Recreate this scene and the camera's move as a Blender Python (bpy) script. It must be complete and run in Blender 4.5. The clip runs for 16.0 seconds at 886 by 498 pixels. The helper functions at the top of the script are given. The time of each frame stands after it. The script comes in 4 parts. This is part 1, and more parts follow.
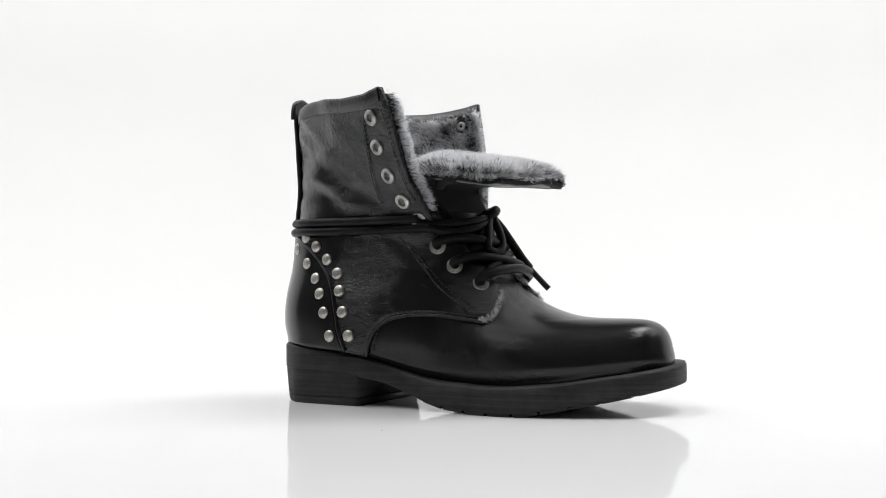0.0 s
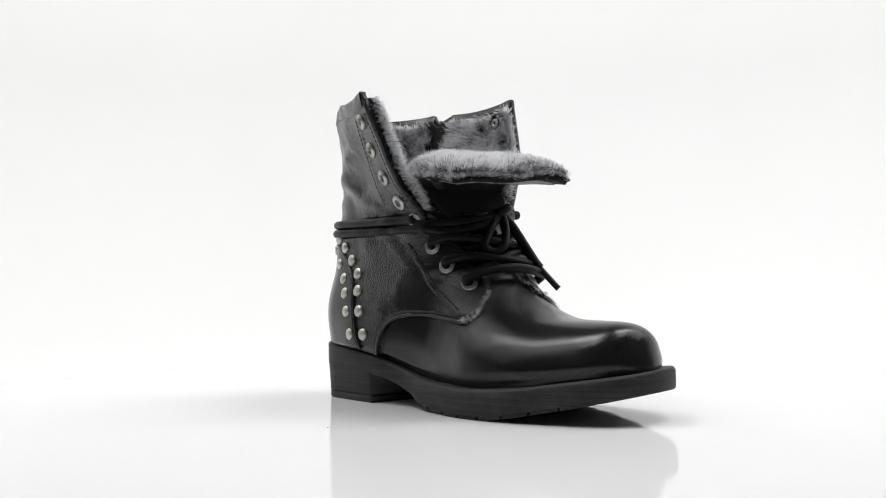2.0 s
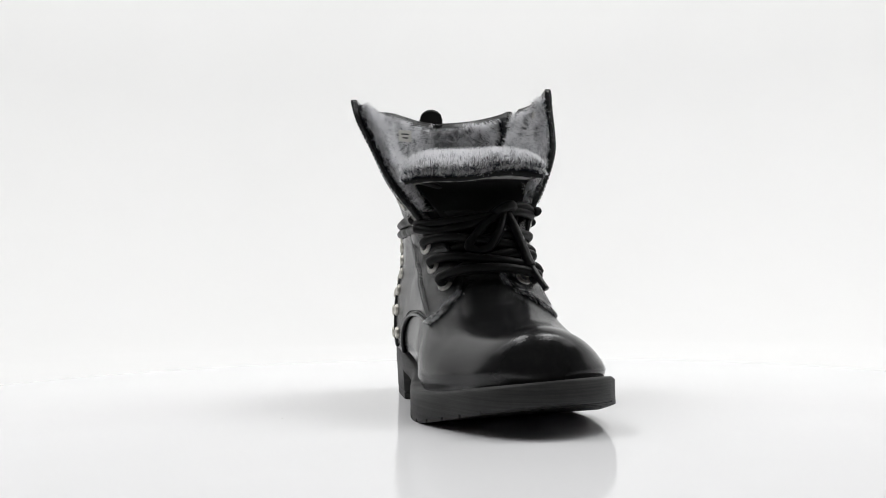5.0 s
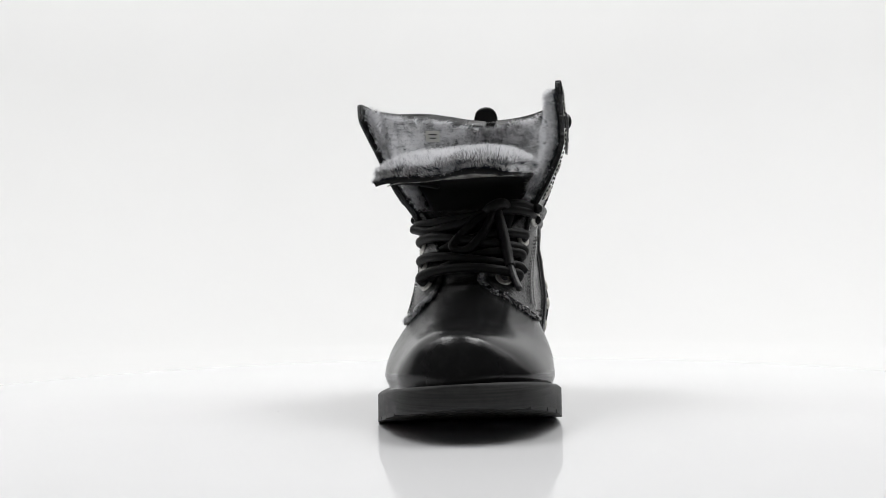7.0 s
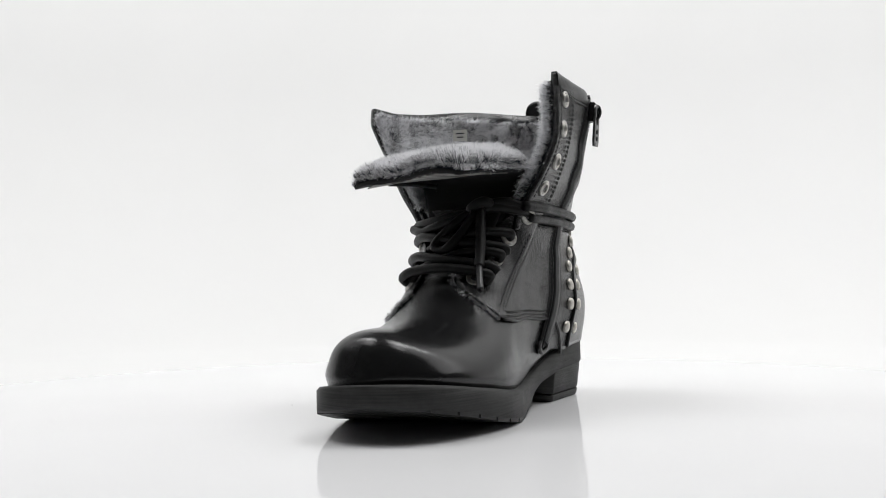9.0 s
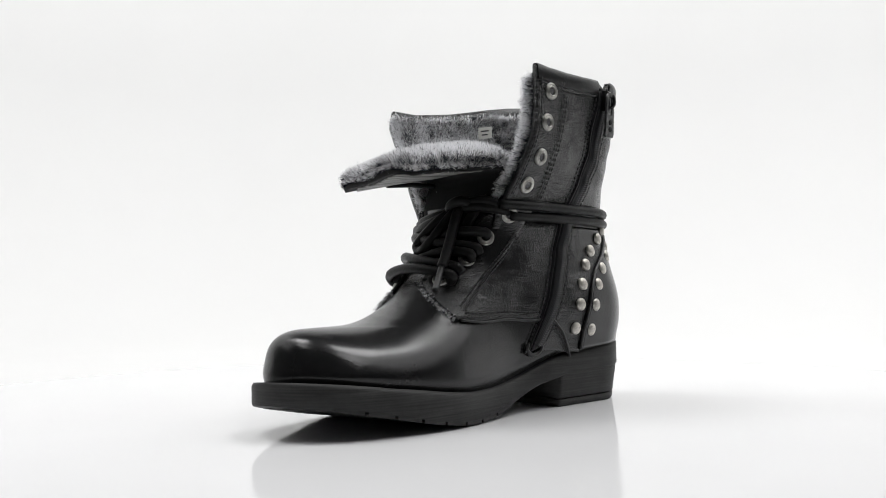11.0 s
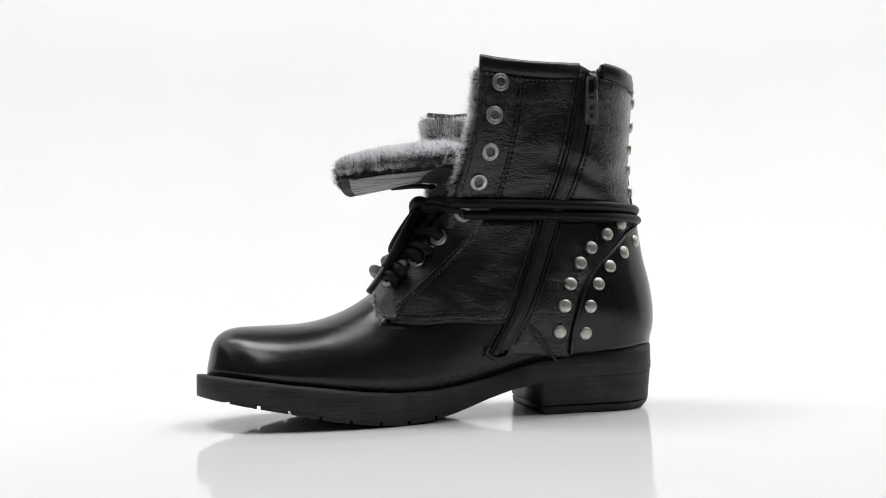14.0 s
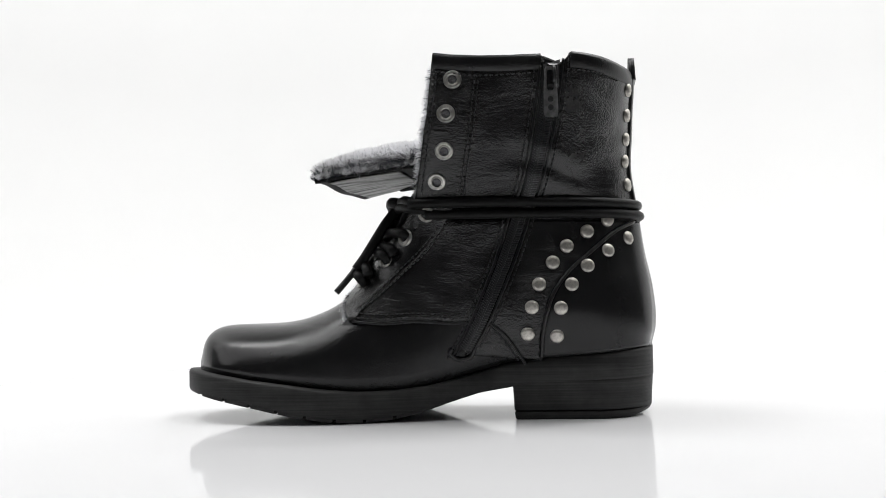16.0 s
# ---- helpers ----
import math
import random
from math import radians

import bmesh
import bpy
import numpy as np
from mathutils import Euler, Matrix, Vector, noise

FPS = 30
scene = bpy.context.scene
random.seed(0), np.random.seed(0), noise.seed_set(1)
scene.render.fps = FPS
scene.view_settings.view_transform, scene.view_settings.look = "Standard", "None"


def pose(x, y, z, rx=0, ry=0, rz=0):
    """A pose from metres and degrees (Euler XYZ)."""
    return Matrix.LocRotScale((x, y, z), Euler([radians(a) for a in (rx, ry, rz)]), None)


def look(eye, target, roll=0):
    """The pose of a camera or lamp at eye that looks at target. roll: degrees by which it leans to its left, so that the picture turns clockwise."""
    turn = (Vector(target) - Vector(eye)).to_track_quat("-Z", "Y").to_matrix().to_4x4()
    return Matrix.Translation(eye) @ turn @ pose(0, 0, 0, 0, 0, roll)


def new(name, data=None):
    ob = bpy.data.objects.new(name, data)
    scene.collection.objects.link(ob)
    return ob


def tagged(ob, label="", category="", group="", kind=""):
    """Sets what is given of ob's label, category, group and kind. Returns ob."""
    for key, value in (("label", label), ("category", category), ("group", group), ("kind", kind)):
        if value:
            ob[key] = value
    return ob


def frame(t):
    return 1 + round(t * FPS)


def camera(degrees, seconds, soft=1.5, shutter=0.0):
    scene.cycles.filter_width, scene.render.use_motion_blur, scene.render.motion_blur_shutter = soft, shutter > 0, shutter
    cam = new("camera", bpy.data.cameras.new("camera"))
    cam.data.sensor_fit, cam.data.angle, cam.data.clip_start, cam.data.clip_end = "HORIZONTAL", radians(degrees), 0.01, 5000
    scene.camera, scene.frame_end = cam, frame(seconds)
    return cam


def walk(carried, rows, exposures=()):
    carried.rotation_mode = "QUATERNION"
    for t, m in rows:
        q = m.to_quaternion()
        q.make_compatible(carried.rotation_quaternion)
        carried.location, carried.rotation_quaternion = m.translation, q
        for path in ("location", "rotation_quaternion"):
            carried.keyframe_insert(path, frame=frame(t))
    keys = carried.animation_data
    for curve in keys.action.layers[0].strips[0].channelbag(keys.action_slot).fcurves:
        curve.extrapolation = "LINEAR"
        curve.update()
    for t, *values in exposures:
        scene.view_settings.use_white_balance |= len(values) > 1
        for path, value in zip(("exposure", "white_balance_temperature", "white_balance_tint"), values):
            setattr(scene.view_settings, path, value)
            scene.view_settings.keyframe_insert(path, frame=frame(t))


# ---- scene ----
# ---- camera: stands still before the turntable ----
EYE = (0.0, -0.62, 0.0757)
cam = camera(49.2, 16.0, soft=0.95)
STILL = look(EYE, Vector(EYE) + Vector((0.0070, 0.99914, 0.04104)), -0.9675)
walk(cam, [(0.0, STILL), (16.0, STILL)],
     exposures=[(0.0, -0.02), (2.0, -0.05), (4.0, -0.12), (6.5, -0.17), (9.0, -0.17), (11.5, -0.07), (13.0, -0.03), (16.0, 0.0)])

# ---- world and studio lamps ----
world = bpy.data.worlds.new("studio")
scene.world = world
world.use_nodes = True
world.node_tree.nodes["Background"].inputs["Color"].default_value = (1.0, 1.0, 1.0, 1)
world.node_tree.nodes["Background"].inputs["Strength"].default_value = 0.15


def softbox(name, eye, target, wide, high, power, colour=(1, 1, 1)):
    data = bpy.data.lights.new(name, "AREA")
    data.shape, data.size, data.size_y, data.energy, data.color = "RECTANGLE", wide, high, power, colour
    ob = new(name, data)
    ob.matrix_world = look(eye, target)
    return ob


softbox("softbox_left", (-1.05, 0.05, 1.15), (0.0, 0.10, 0.1), 0.8, 1.0, 3.1)
softbox("softbox_right", (1.05, 0.05, 1.15), (0.0, 0.10, 0.1), 0.8, 1.0, 5.0)
softbox("softbox_overhead_left", (-0.48, 0.10, 1.55), (-0.2, 0.06, 0.0), 0.42, 0.46, 7.0)
softbox("softbox_overhead_right", (0.48, 0.10, 1.55), (0.2, 0.06, 0.0), 0.42, 0.46, 7.0)
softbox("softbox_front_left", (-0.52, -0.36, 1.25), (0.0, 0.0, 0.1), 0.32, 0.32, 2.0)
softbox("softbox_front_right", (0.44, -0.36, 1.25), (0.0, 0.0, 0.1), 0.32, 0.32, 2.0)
# unseen pair added to bring the paper and its upper corners up to white
softbox("backdrop_fill_left", (-0.9, 0.35, 1.6), (-0.65, 1.35, 1.15), 0.5, 0.5, 10.6)
softbox("backdrop_fill_right", (0.9, 0.35, 1.6), (0.65, 1.35, 1.15), 0.5, 0.5, 11.8)


# ---- materials ----
def material(name):
    m = bpy.data.materials.new(name)
    m.use_nodes = True
    nt = m.node_tree
    return m, nt, nt.nodes["Principled BSDF"]


def node(nt, kind, **values):
    n = nt.nodes.new(kind)
    for k, v in values.items():
        n.inputs[k.replace("_", " ")].default_value = v
    return n


def ramp(nt, source, stops):
    r = nt.nodes.new("ShaderNodeValToRGB")
    while len(r.color_ramp.elements) < len(stops):
        r.color_ramp.elements.new(0.5)
    for e, (p, c) in zip(r.color_ramp.elements, stops):
        e.position, e.color = p, (c, c, c, 1) if not isinstance(c, tuple) else (*c, 1)
    nt.links.new(source, r.inputs["Fac"])
    return r.outputs["Color"]


def coords(nt, scale=(1, 1, 1)):
    tc = nt.nodes.new("ShaderNodeTexCoord")
    mp = nt.nodes.new("ShaderNodeMapping")
    mp.inputs["Scale"].default_value = scale
    nt.links.new(tc.outputs["Object"], mp.inputs["Vector"])
    return mp.outputs["Vector"]


def noise_tex(nt, vec, scale, detail=4.0, rough=0.55):
    n = node(nt, "ShaderNodeTexNoise", Scale=scale, Detail=detail, Roughness=rough)
    nt.links.new(vec, n.inputs["Vector"])
    return n.outputs["Fac"]


def bump(nt, bsdf, chain):
    """chain: (height socket, strength, distance in metres), coarse to fine."""
    last = None
    for height, strength, dist in chain:
        b = node(nt, "ShaderNodeBump", Strength=strength, Distance=dist)
        nt.links.new(height, b.inputs["Height"])
        if last:
            nt.links.new(last, b.inputs["Normal"])
        last = b.outputs["Normal"]
    nt.links.new(last, bsdf.inputs["Normal"])


def leather(name, base, worn, rough_low, rough_high, grain, crease, spec=0.5, flex=0.0):
    """Dyed leather: patches of pebbled grain, fine wrinkles, scuffed paler places."""
    m, nt, b = material(name)
    v = coords(nt)
    wide = noise_tex(nt, v, 24, 5, 0.6)
    fine = noise_tex(nt, v, 190, 5, 0.68)
    cell = node(nt, "ShaderNodeTexVoronoi", Scale=880)
    nt.links.new(v, cell.inputs["Vector"])
    wr = nt.nodes.new("ShaderNodeMapping")
    wr.inputs["Scale"].default_value = (1.0, 1.0, 2.2)
    wr.inputs["Rotation"].default_value = (0.0, 0.45, 0.2)
    nt.links.new(v, wr.inputs["Vector"])
    folds = node(nt, "ShaderNodeTexNoise", Scale=75, Detail=6.0, Roughness=0.62, Distortion=1.8)
    nt.links.new(wr.outputs["Vector"], folds.inputs["Vector"])
    patches = ramp(nt, noise_tex(nt, v, 17, 3, 0.5), [(0.40, 0.12), (0.62, 1.0)])

    def times(a, c):
        n = nt.nodes.new("ShaderNodeMath")
        n.operation = "MULTIPLY"
        nt.links.new(a, n.inputs[0])
        nt.links.new(c, n.inputs[1])
        return n.outputs[0]
    colour = ramp(nt, times(wide, fine), [(0.29, base), (0.50, worn)])
    nt.links.new(colour, b.inputs["Base Color"])
    nt.links.new(ramp(nt, wide, [(0.3, rough_low), (0.7, rough_high)]), b.inputs["Roughness"])
    b.inputs["Specular IOR Level"].default_value = spec
    relief = [(times(folds.outputs["Fac"], patches), crease, 0.004), (times(cell.outputs["Distance"], patches), grain, 0.0009), (fine, grain * 0.22, 0.0006)]
    if flex:
        # cracked and wrinkled where the foot bends, most on the outer side
        axes = nt.nodes.new("ShaderNodeSeparateXYZ")
        nt.links.new(v, axes.inputs[0])
        zone = ramp(nt, axes.outputs["X"], [(0.004, 0.0), (0.026, 1.0), (0.062, 0.9), (0.088, 0.0)])
        zone = times(zone, ramp(nt, noise_tex(nt, v, 34, 3, 0.55), [(0.36, 0.15), (0.56, 1.0)]))
        zone = times(zone, ramp(nt, axes.outputs["Y"], [(0.012, 1.0), (0.04, 0.4)]))
        crack = node(nt, "ShaderNodeTexVoronoi", Scale=620)
        crack.feature = "DISTANCE_TO_EDGE"
        bent = nt.nodes.new("ShaderNodeMapping")
        bent.inputs["Scale"].default_value = (1.0, 0.6, 1.15)
        nt.links.new(v, bent.inputs["Vector"])
        nt.links.new(bent.outputs["Vector"], crack.inputs["Vector"])
        lines = ramp(nt, crack.outputs["Distance"], [(0.0, 0.0), (0.16, 1.0)])
        relief += [(times(folds.outputs["Fac"], zone), flex * 0.35, 0.004), (times(lines, zone), flex, 0.0007)]
    bump(nt, b, relief)
    return m


LEATHER = leather("black_grained_leather", (0.0095, 0.0095, 0.010), (0.026, 0.0252, 0.0243), 0.18, 0.28, 0.44, 0.42, 0.55)
SMOOTH = leather("black_polished_leather", (0.0105, 0.0105, 0.011), (0.015, 0.015, 0.015), 0.17, 0.26, 0.06, 0.02, 0.36, 0.24)
EDGE = leather("black_binding_leather", (0.009, 0.009, 0.0095), (0.020, 0.020, 0.020), 0.24, 0.38, 0.20, 0.10, 0.45)


def rubber():
    m, nt, b = material("black_rubber")
    lines = noise_tex(nt, coords(nt, (14, 14, 900)), 1.0, 4, 0.7)
    dust = noise_tex(nt, coords(nt), 60, 5, 0.65)
    mix = nt.nodes.new("ShaderNodeMath")
    mix.operation = "MULTIPLY"
    nt.links.new(lines, mix.inputs[0])
    nt.links.new(dust, mix.inputs[1])
    nt.links.new(ramp(nt, mix.outputs[0], [(0.15, (0.018, 0.018, 0.018)), (0.45, (0.052, 0.052, 0.051))]), b.inputs["Base Color"])
    nt.links.new(ramp(nt, dust, [(0.3, 0.45), (0.7, 0.68)]), b.inputs["Roughness"])
    b.inputs["Specular IOR Level"].default_value = 0.25
    bump(nt, b, [(lines, 0.45, 0.0006), (dust, 0.3, 0.0006)])
    return m


def metal(name, base, rough):
    m, nt, b = material(name)
    v = coords(nt)
    n = noise_tex(nt, v, 350, 4, 0.6)
    nt.links.new(ramp(nt, n, [(0.3, tuple(0.55 * c for c in base)), (0.62, base)]), b.inputs["Base Color"])
    b.inputs["Metallic"].default_value = 1.0
    nt.links.new(ramp(nt, n, [(0.3, rough + 0.15), (0.7, rough)]), b.inputs["Roughness"])
    bump(nt, b, [(n, 0.15, 0.0004)])
    return m


def cord():
    m, nt, b = material("waxed_black_cord")
    v = coords(nt)
    w = node(nt, "ShaderNodeTexVoronoi", Scale=900)
    nt.links.new(v, w.inputs["Vector"])
    n = noise_tex(nt, v, 120, 3)
    nt.links.new(ramp(nt, n, [(0.3, 0.0045), (0.75, 0.009)]), b.inputs["Base Color"])
    b.inputs["Specular IOR Level"].default_value = 0.16
    nt.links.new(ramp(nt, n, [(0.3, 0.34), (0.7, 0.52)]), b.inputs["Roughness"])
    bump(nt, b, [(w.outputs["Distance"], 0.28, 0.0006)])
    return m


def fur():
    """Frosted pile: dark roots, pale tips, with darker and paler tufts."""
    m, nt, b = material("frosted_fur")
    at = nt.nodes.new("ShaderNodeAttribute")
    at.attribute_name = "pile"
    n = noise_tex(nt, coords(nt), 95, 4)
    add = nt.nodes.new("ShaderNodeMath")
    add.operation = "MULTIPLY_ADD"
    nt.links.new(n, add.inputs[0])
    add.inputs[1].default_value = 1.15
    nt.links.new(at.outputs["Fac"], add.inputs[2])
    colour = ramp(nt, add.outputs[0], [(0.30, (0.012, 0.014, 0.020)), (0.55, (0.20, 0.205, 0.225)), (0.78, (0.97, 0.97, 0.985))])
    nt.links.new(colour, b.inputs["Base Color"])
    b.inputs["Roughness"].default_value = 0.7
    b.inputs["Specular IOR Level"].default_value = 0.25
    thin = nt.nodes.new("ShaderNodeBsdfTranslucent")
    nt.links.new(colour, thin.inputs["Color"])
    both = nt.nodes.new("ShaderNodeMixShader")
    both.inputs["Fac"].default_value = 0.45
    nt.links.new(b.outputs["BSDF"], both.inputs[1])
    nt.links.new(thin.outputs["BSDF"], both.inputs[2])
    nt.links.new(both.outputs["Shader"], nt.nodes["Material Output"].inputs["Surface"])
    return m


def plain(name, base, rough, spread=0.08, scale=40, relief=0.1, dist=0.0005):
    m, nt, b = material(name)
    n = noise_tex(nt, coords(nt), scale, 5)
    nt.links.new(ramp(nt, n, [(0.3, tuple(c * (1 - spread) for c in base)), (0.7, base)]), b.inputs["Base Color"])
    b.inputs["Roughness"].default_value = rough
    if relief:
        bump(nt, b, [(n, relief, dist)])
    return m, b


def streaked(name, dark, light, scale):
    """Creased thin leather; pale lengthwise streaks paint a sheen into its colour."""
    m, nt, b = material(name)
    n = noise_tex(nt, coords(nt, scale), 1.0, 5, 0.6)
    nt.links.new(ramp(nt, n, [(0.36, dark), (0.58, light)]), b.inputs["Base Color"])
    b.inputs["Roughness"].default_value = 0.7
    bump(nt, b, [(n, 0.6, 0.002)])
    return m


RUBBER = rubber()
BRUSHED = metal("dull_eyelet_metal", (0.54, 0.53, 0.50), 0.36)
SILVER = metal("antique_silver", (0.64, 0.615, 0.565), 0.38)
DARK_METAL = metal("blackened_metal", (0.075, 0.075, 0.075), 0.32)
CORD = cord()
FUR = fur()
HIDE, _ = plain("dark_lining_hide", (0.011, 0.012, 0.015), 0.85, 0.4, 90, 0.5, 0.002)
LINING_SEEN, _ = plain("lining_seen_through", (0.22, 0.22, 0.23), 0.8, 0.8, 900, 0.6, 0.001)
COIL, _ = plain("black_nylon_coil", (0.028, 0.028, 0.03), 0.30, 0.3, 300, 0.1)
TAB = metal("worn_grey_metal", (0.30, 0.30, 0.30), 0.40)
# black leather whose grey reflection of the floor is put into the colour
GREY_SHEEN = streaked("creased_grey_sheen", (0.06, 0.06, 0.058), (0.34, 0.34, 0.33), (28, 260, 90))
SUEDE, _ = plain("black_suede", (0.006, 0.006, 0.0065), 0.9, 0.3, 200, 0.3, 0.0008)
TAPE, _ = plain("black_woven_tape", (0.012, 0.012, 0.013), 0.8, 0.3, 900, 0.6, 0.0005)
THREAD, _ = plain("black_waxed_thread", (0.012, 0.012, 0.013), 0.5, 0.3, 300, 0.3)
TAG, _ = plain("cream_woven_label", (0.88, 0.87, 0.82), 0.8, 0.1, 700, 0.4)
INK, _ = plain("dark_label_thread", (0.05, 0.05, 0.05), 0.8, 0.2, 700, 0.2)
SPECK, _ = plain("dust_speck", (0.25, 0.24, 0.23), 0.8, 0.2, 300, 0.1)
GLOSS, gb = plain("white_gloss_acrylic", (0.82, 0.82, 0.83), 0.06, 0.02, 6, 0.0)
gb.inputs["Specular IOR Level"].default_value = 0.065
PAPER, pb = plain("white_paper_backdrop", (0.76, 0.76, 0.757), 0.9, 0.02, 3, 0.02, 0.001)
# grey lifted so that the unseen walls bounce fill onto the boot
DARK_WALL, _ = plain("grey_studio_paint", (0.22, 0.22, 0.22), 0.9, 0.1, 3, 0.05, 0.002)


# ---- mesh helpers ----
def mesh(name, verts, faces, mat, smooth=True):
    me = bpy.data.meshes.new(name)
    me.from_pydata([tuple(map(float, v)) for v in verts], [], faces)
    me.materials.append(mat)
    if smooth:
        me.polygons.foreach_set("use_smooth", [True] * len(me.polygons))
    me.update()
    return me


def thing(name, me, label, category, group="", kind=""):
    return tagged(new(name, me), label, category, group, kind)


def part(name, me, parent, label="", place=None):
    ob = new(name, me)
    ob.parent = parent
    if place is not None:
        ob.matrix_basis = place
    if label:
        ob["label"] = label
    return ob


def grid_faces(n, m, close=False, start=0):
    out = []
    for i in range(n - 1):
        for j in range(m if close else m - 1):
            k = (j + 1) % m
            out.append((start + i * m + j, start + i * m + k, start + (i + 1) * m + k, start + (i + 1) * m + j))
    return out


def loft(name, loops, mat, smooth=True):
    """Closed loops of equal length joined into a solid with end faces."""
    loops = np.asarray(loops)
    n, m = loops.shape[:2]
    f = grid_faces(n, m, True)
    f.append(tuple(reversed(range(m))))
    f.append(tuple(range((n - 1) * m, n * m)))
    return mesh(name, loops.reshape(-1, 3), f, mat, smooth)


def grid_normals(p):
    a = np.gradient(p, axis=0)
    b = np.gradient(p, axis=1)
    n = np.cross(a, b)
    return n / (np.linalg.norm(n, axis=-1, keepdims=True) + 1e-12)


def slab(name, outer, inner, mat, round_edge=0.0):
    """Two grids of equal size closed along their rim."""
    n, m = outer.shape[:2]
    v = np.vstack([outer.reshape(-1, 3), inner.reshape(-1, 3)])
    f = grid_faces(n, m) + [tuple(reversed(q)) for q in grid_faces(n, m, start=n * m)]
    rim = [j for j in range(m)] + [i * m + m - 1 for i in range(1, n)] + [(n - 1) * m + j for j in range(m - 2, -1, -1)] + [
        i * m for i in range(n - 2, 0, -1)]
    for a, b in zip(rim, rim[1:] + rim[:1]):
        f.append((b, a, a + n * m, b + n * m))
    return mesh(name, v, f, mat)


def tube(name, path, radius, mat, sides=8, flat=1.0, taper=0.0):
    """A cord of round section along a path."""
    p = np.asarray(path, float)
    t = np.gradient(p, axis=0)
    t /= np.linalg.norm(t, axis=1, keepdims=True) + 1e-12
    up = np.array([0.13, 0.21, 0.97])
    loops = []
    for k, (c, d) in enumerate(zip(p, t)):
        u = up - d * (up @ d)
        u /= np.linalg.norm(u)
        w = np.cross(d, u)
        a = np.linspace(0, 2 * math.pi, sides, endpoint=False)[:, None]
        e = min(k, len(p) - 1 - k)
        r = radius * (0.75 if e == 0 and taper else 1.0)
        loops.append(c + r * (np.cos(a) * u + np.sin(a) * w * flat))
        up = u
    return loft(name, loops, mat)


# ---- boot form: side heights Y(x, z) of the upper, in metres ----
XS = np.array([-130, -100, -70, -40, -10, 20, 50, 80, 110, 140]) / 1000
ZS = np.array([25, 45, 70, 95, 120, 145, 170, 195, 220]) / 1000
MED = np.array([[51, 52.5, 55, 57, 61, 70, 78, 80, 76.5, 65], [52.5, 55.5, 59, 60.5, 62.5, 69, 76, 77, 73, 61],
                [54, 58, 63, 63, 62, 64, 68, 68, 66, 60], [48, 53, 58, 60, 60, 60, 60, 60, 60, 60],
                [44, 50, 56, 60, 62, 60, 60, 60, 60, 60], [48, 57, 65, 70, 73, 70, 60, 60, 60, 60],
                [52, 63, 71, 77, 82, 84, 60, 60, 60, 60], [55, 67, 75, 80, 82, 84, 60, 60, 60, 60],
                [57, 69, 77, 80, 80, 82, 60, 60, 60, 60]]) / 1000
LAT = np.array([[-11, -15, -16, -13, -12, -15, -19, -15, -4, 6], [-10.5, -15, -19, -17, -14, -14, -17, -11.5, 1, 9],
                [-10.5, -15.5, -18, -16, -13, -10, -8, -4, 3, 8], [-5, -10, -13, -12, -10, -6, -4, -4, -4, 0],
                [-6, -10, -12, -13, -12, -10, -8, -6, -4, 0], [-6, -9, -15, -21, -27, -30, -8, -6, -4, 0],
                [-5, -12, -22, -31, -39, -43, -8, -6, -4, 0], [-4, -13, -26, -39, -50, -54, -8, -6, -4, 0],
                [-3, -14, -28, -42, -54, -58, -8, -6, -4, 0]]) / 1000
BACK = np.array([[15, -130], [42, -131], [54, -133.5], [61, -134], [70, -133.5], [82, -132], [96, -129], [109, -127], [120, -125.5],
                 [134, -123], [151, -121], [169, -122], [187, -123], [201, -124], [225, -124]]) / 1000
FRONT = np.array([[141.6, 10], [141.7, 33], [141, 44], [139, 51.5], [134.5, 56.3], [127, 58.8], [112, 59.4], [95, 59.8], [88, 60.4],
                  [78, 62], [67, 65.5], [60, 68.5], [53, 72.5], [46, 77.5], [40, 84], [33, 93], [26, 103], [20, 113], [15, 124],
                  [11, 136]]) / 1000


def smooth_line(pts, n):
    """A Catmull-Rom line through pts, n points a step."""
    p = np.asarray(pts, float)
    p = np.vstack([2 * p[0] - p[1], p, 2 * p[-1] - p[-2]])
    t = np.linspace(0, 1, n, endpoint=False)[:, None]
    out = []
    for a, b, c, d in zip(p, p[1:], p[2:], p[3:]):
        out.append(0.5 * (2 * b + (c - a) * t + (2 * a - 5 * b + 4 * c - d) * t ** 2 + (3 * b - a - 3 * c + d) * t ** 3))
    return np.vstack(out + [p[-2:-1]])


FRONT_LINE = smooth_line(FRONT, 8)
BACK_LINE = smooth_line(BACK, 6)


def table(tab, x, z):
    """Smooth look-up in a table over XS and ZS."""
    def weights(grid, v):
        u = np.clip(np.interp(v, grid, np.arange(len(grid))), 0, len(grid) - 1.0001)
        i = np.floor(u).astype(int)
        return i, u - i
    i, s = weights(ZS, z)
    j, t = weights(XS, x)

    def row(k):
        k = np.clip(k, 0, len(ZS) - 1)
        q = [tab[k, np.clip(j + m, 0, len(XS) - 1)] for m in (-1, 0, 1, 2)]
        return cubic(q, t)
    return cubic([row(i - 1), row(i), row(i + 1), row(i + 2)], s)


def cubic(q, t):
    a, b, c, d = q
    return 0.5 * (2 * b + (c - a) * t + (2 * a - 5 * b + 4 * c - d) * t ** 2 + (3 * b - a - 3 * c + d) * t ** 3)


def roundness(d, n):
    return np.clip(1 - (1 - np.clip(d, 0, 1)) ** n, 0, 1) ** (1 / n)


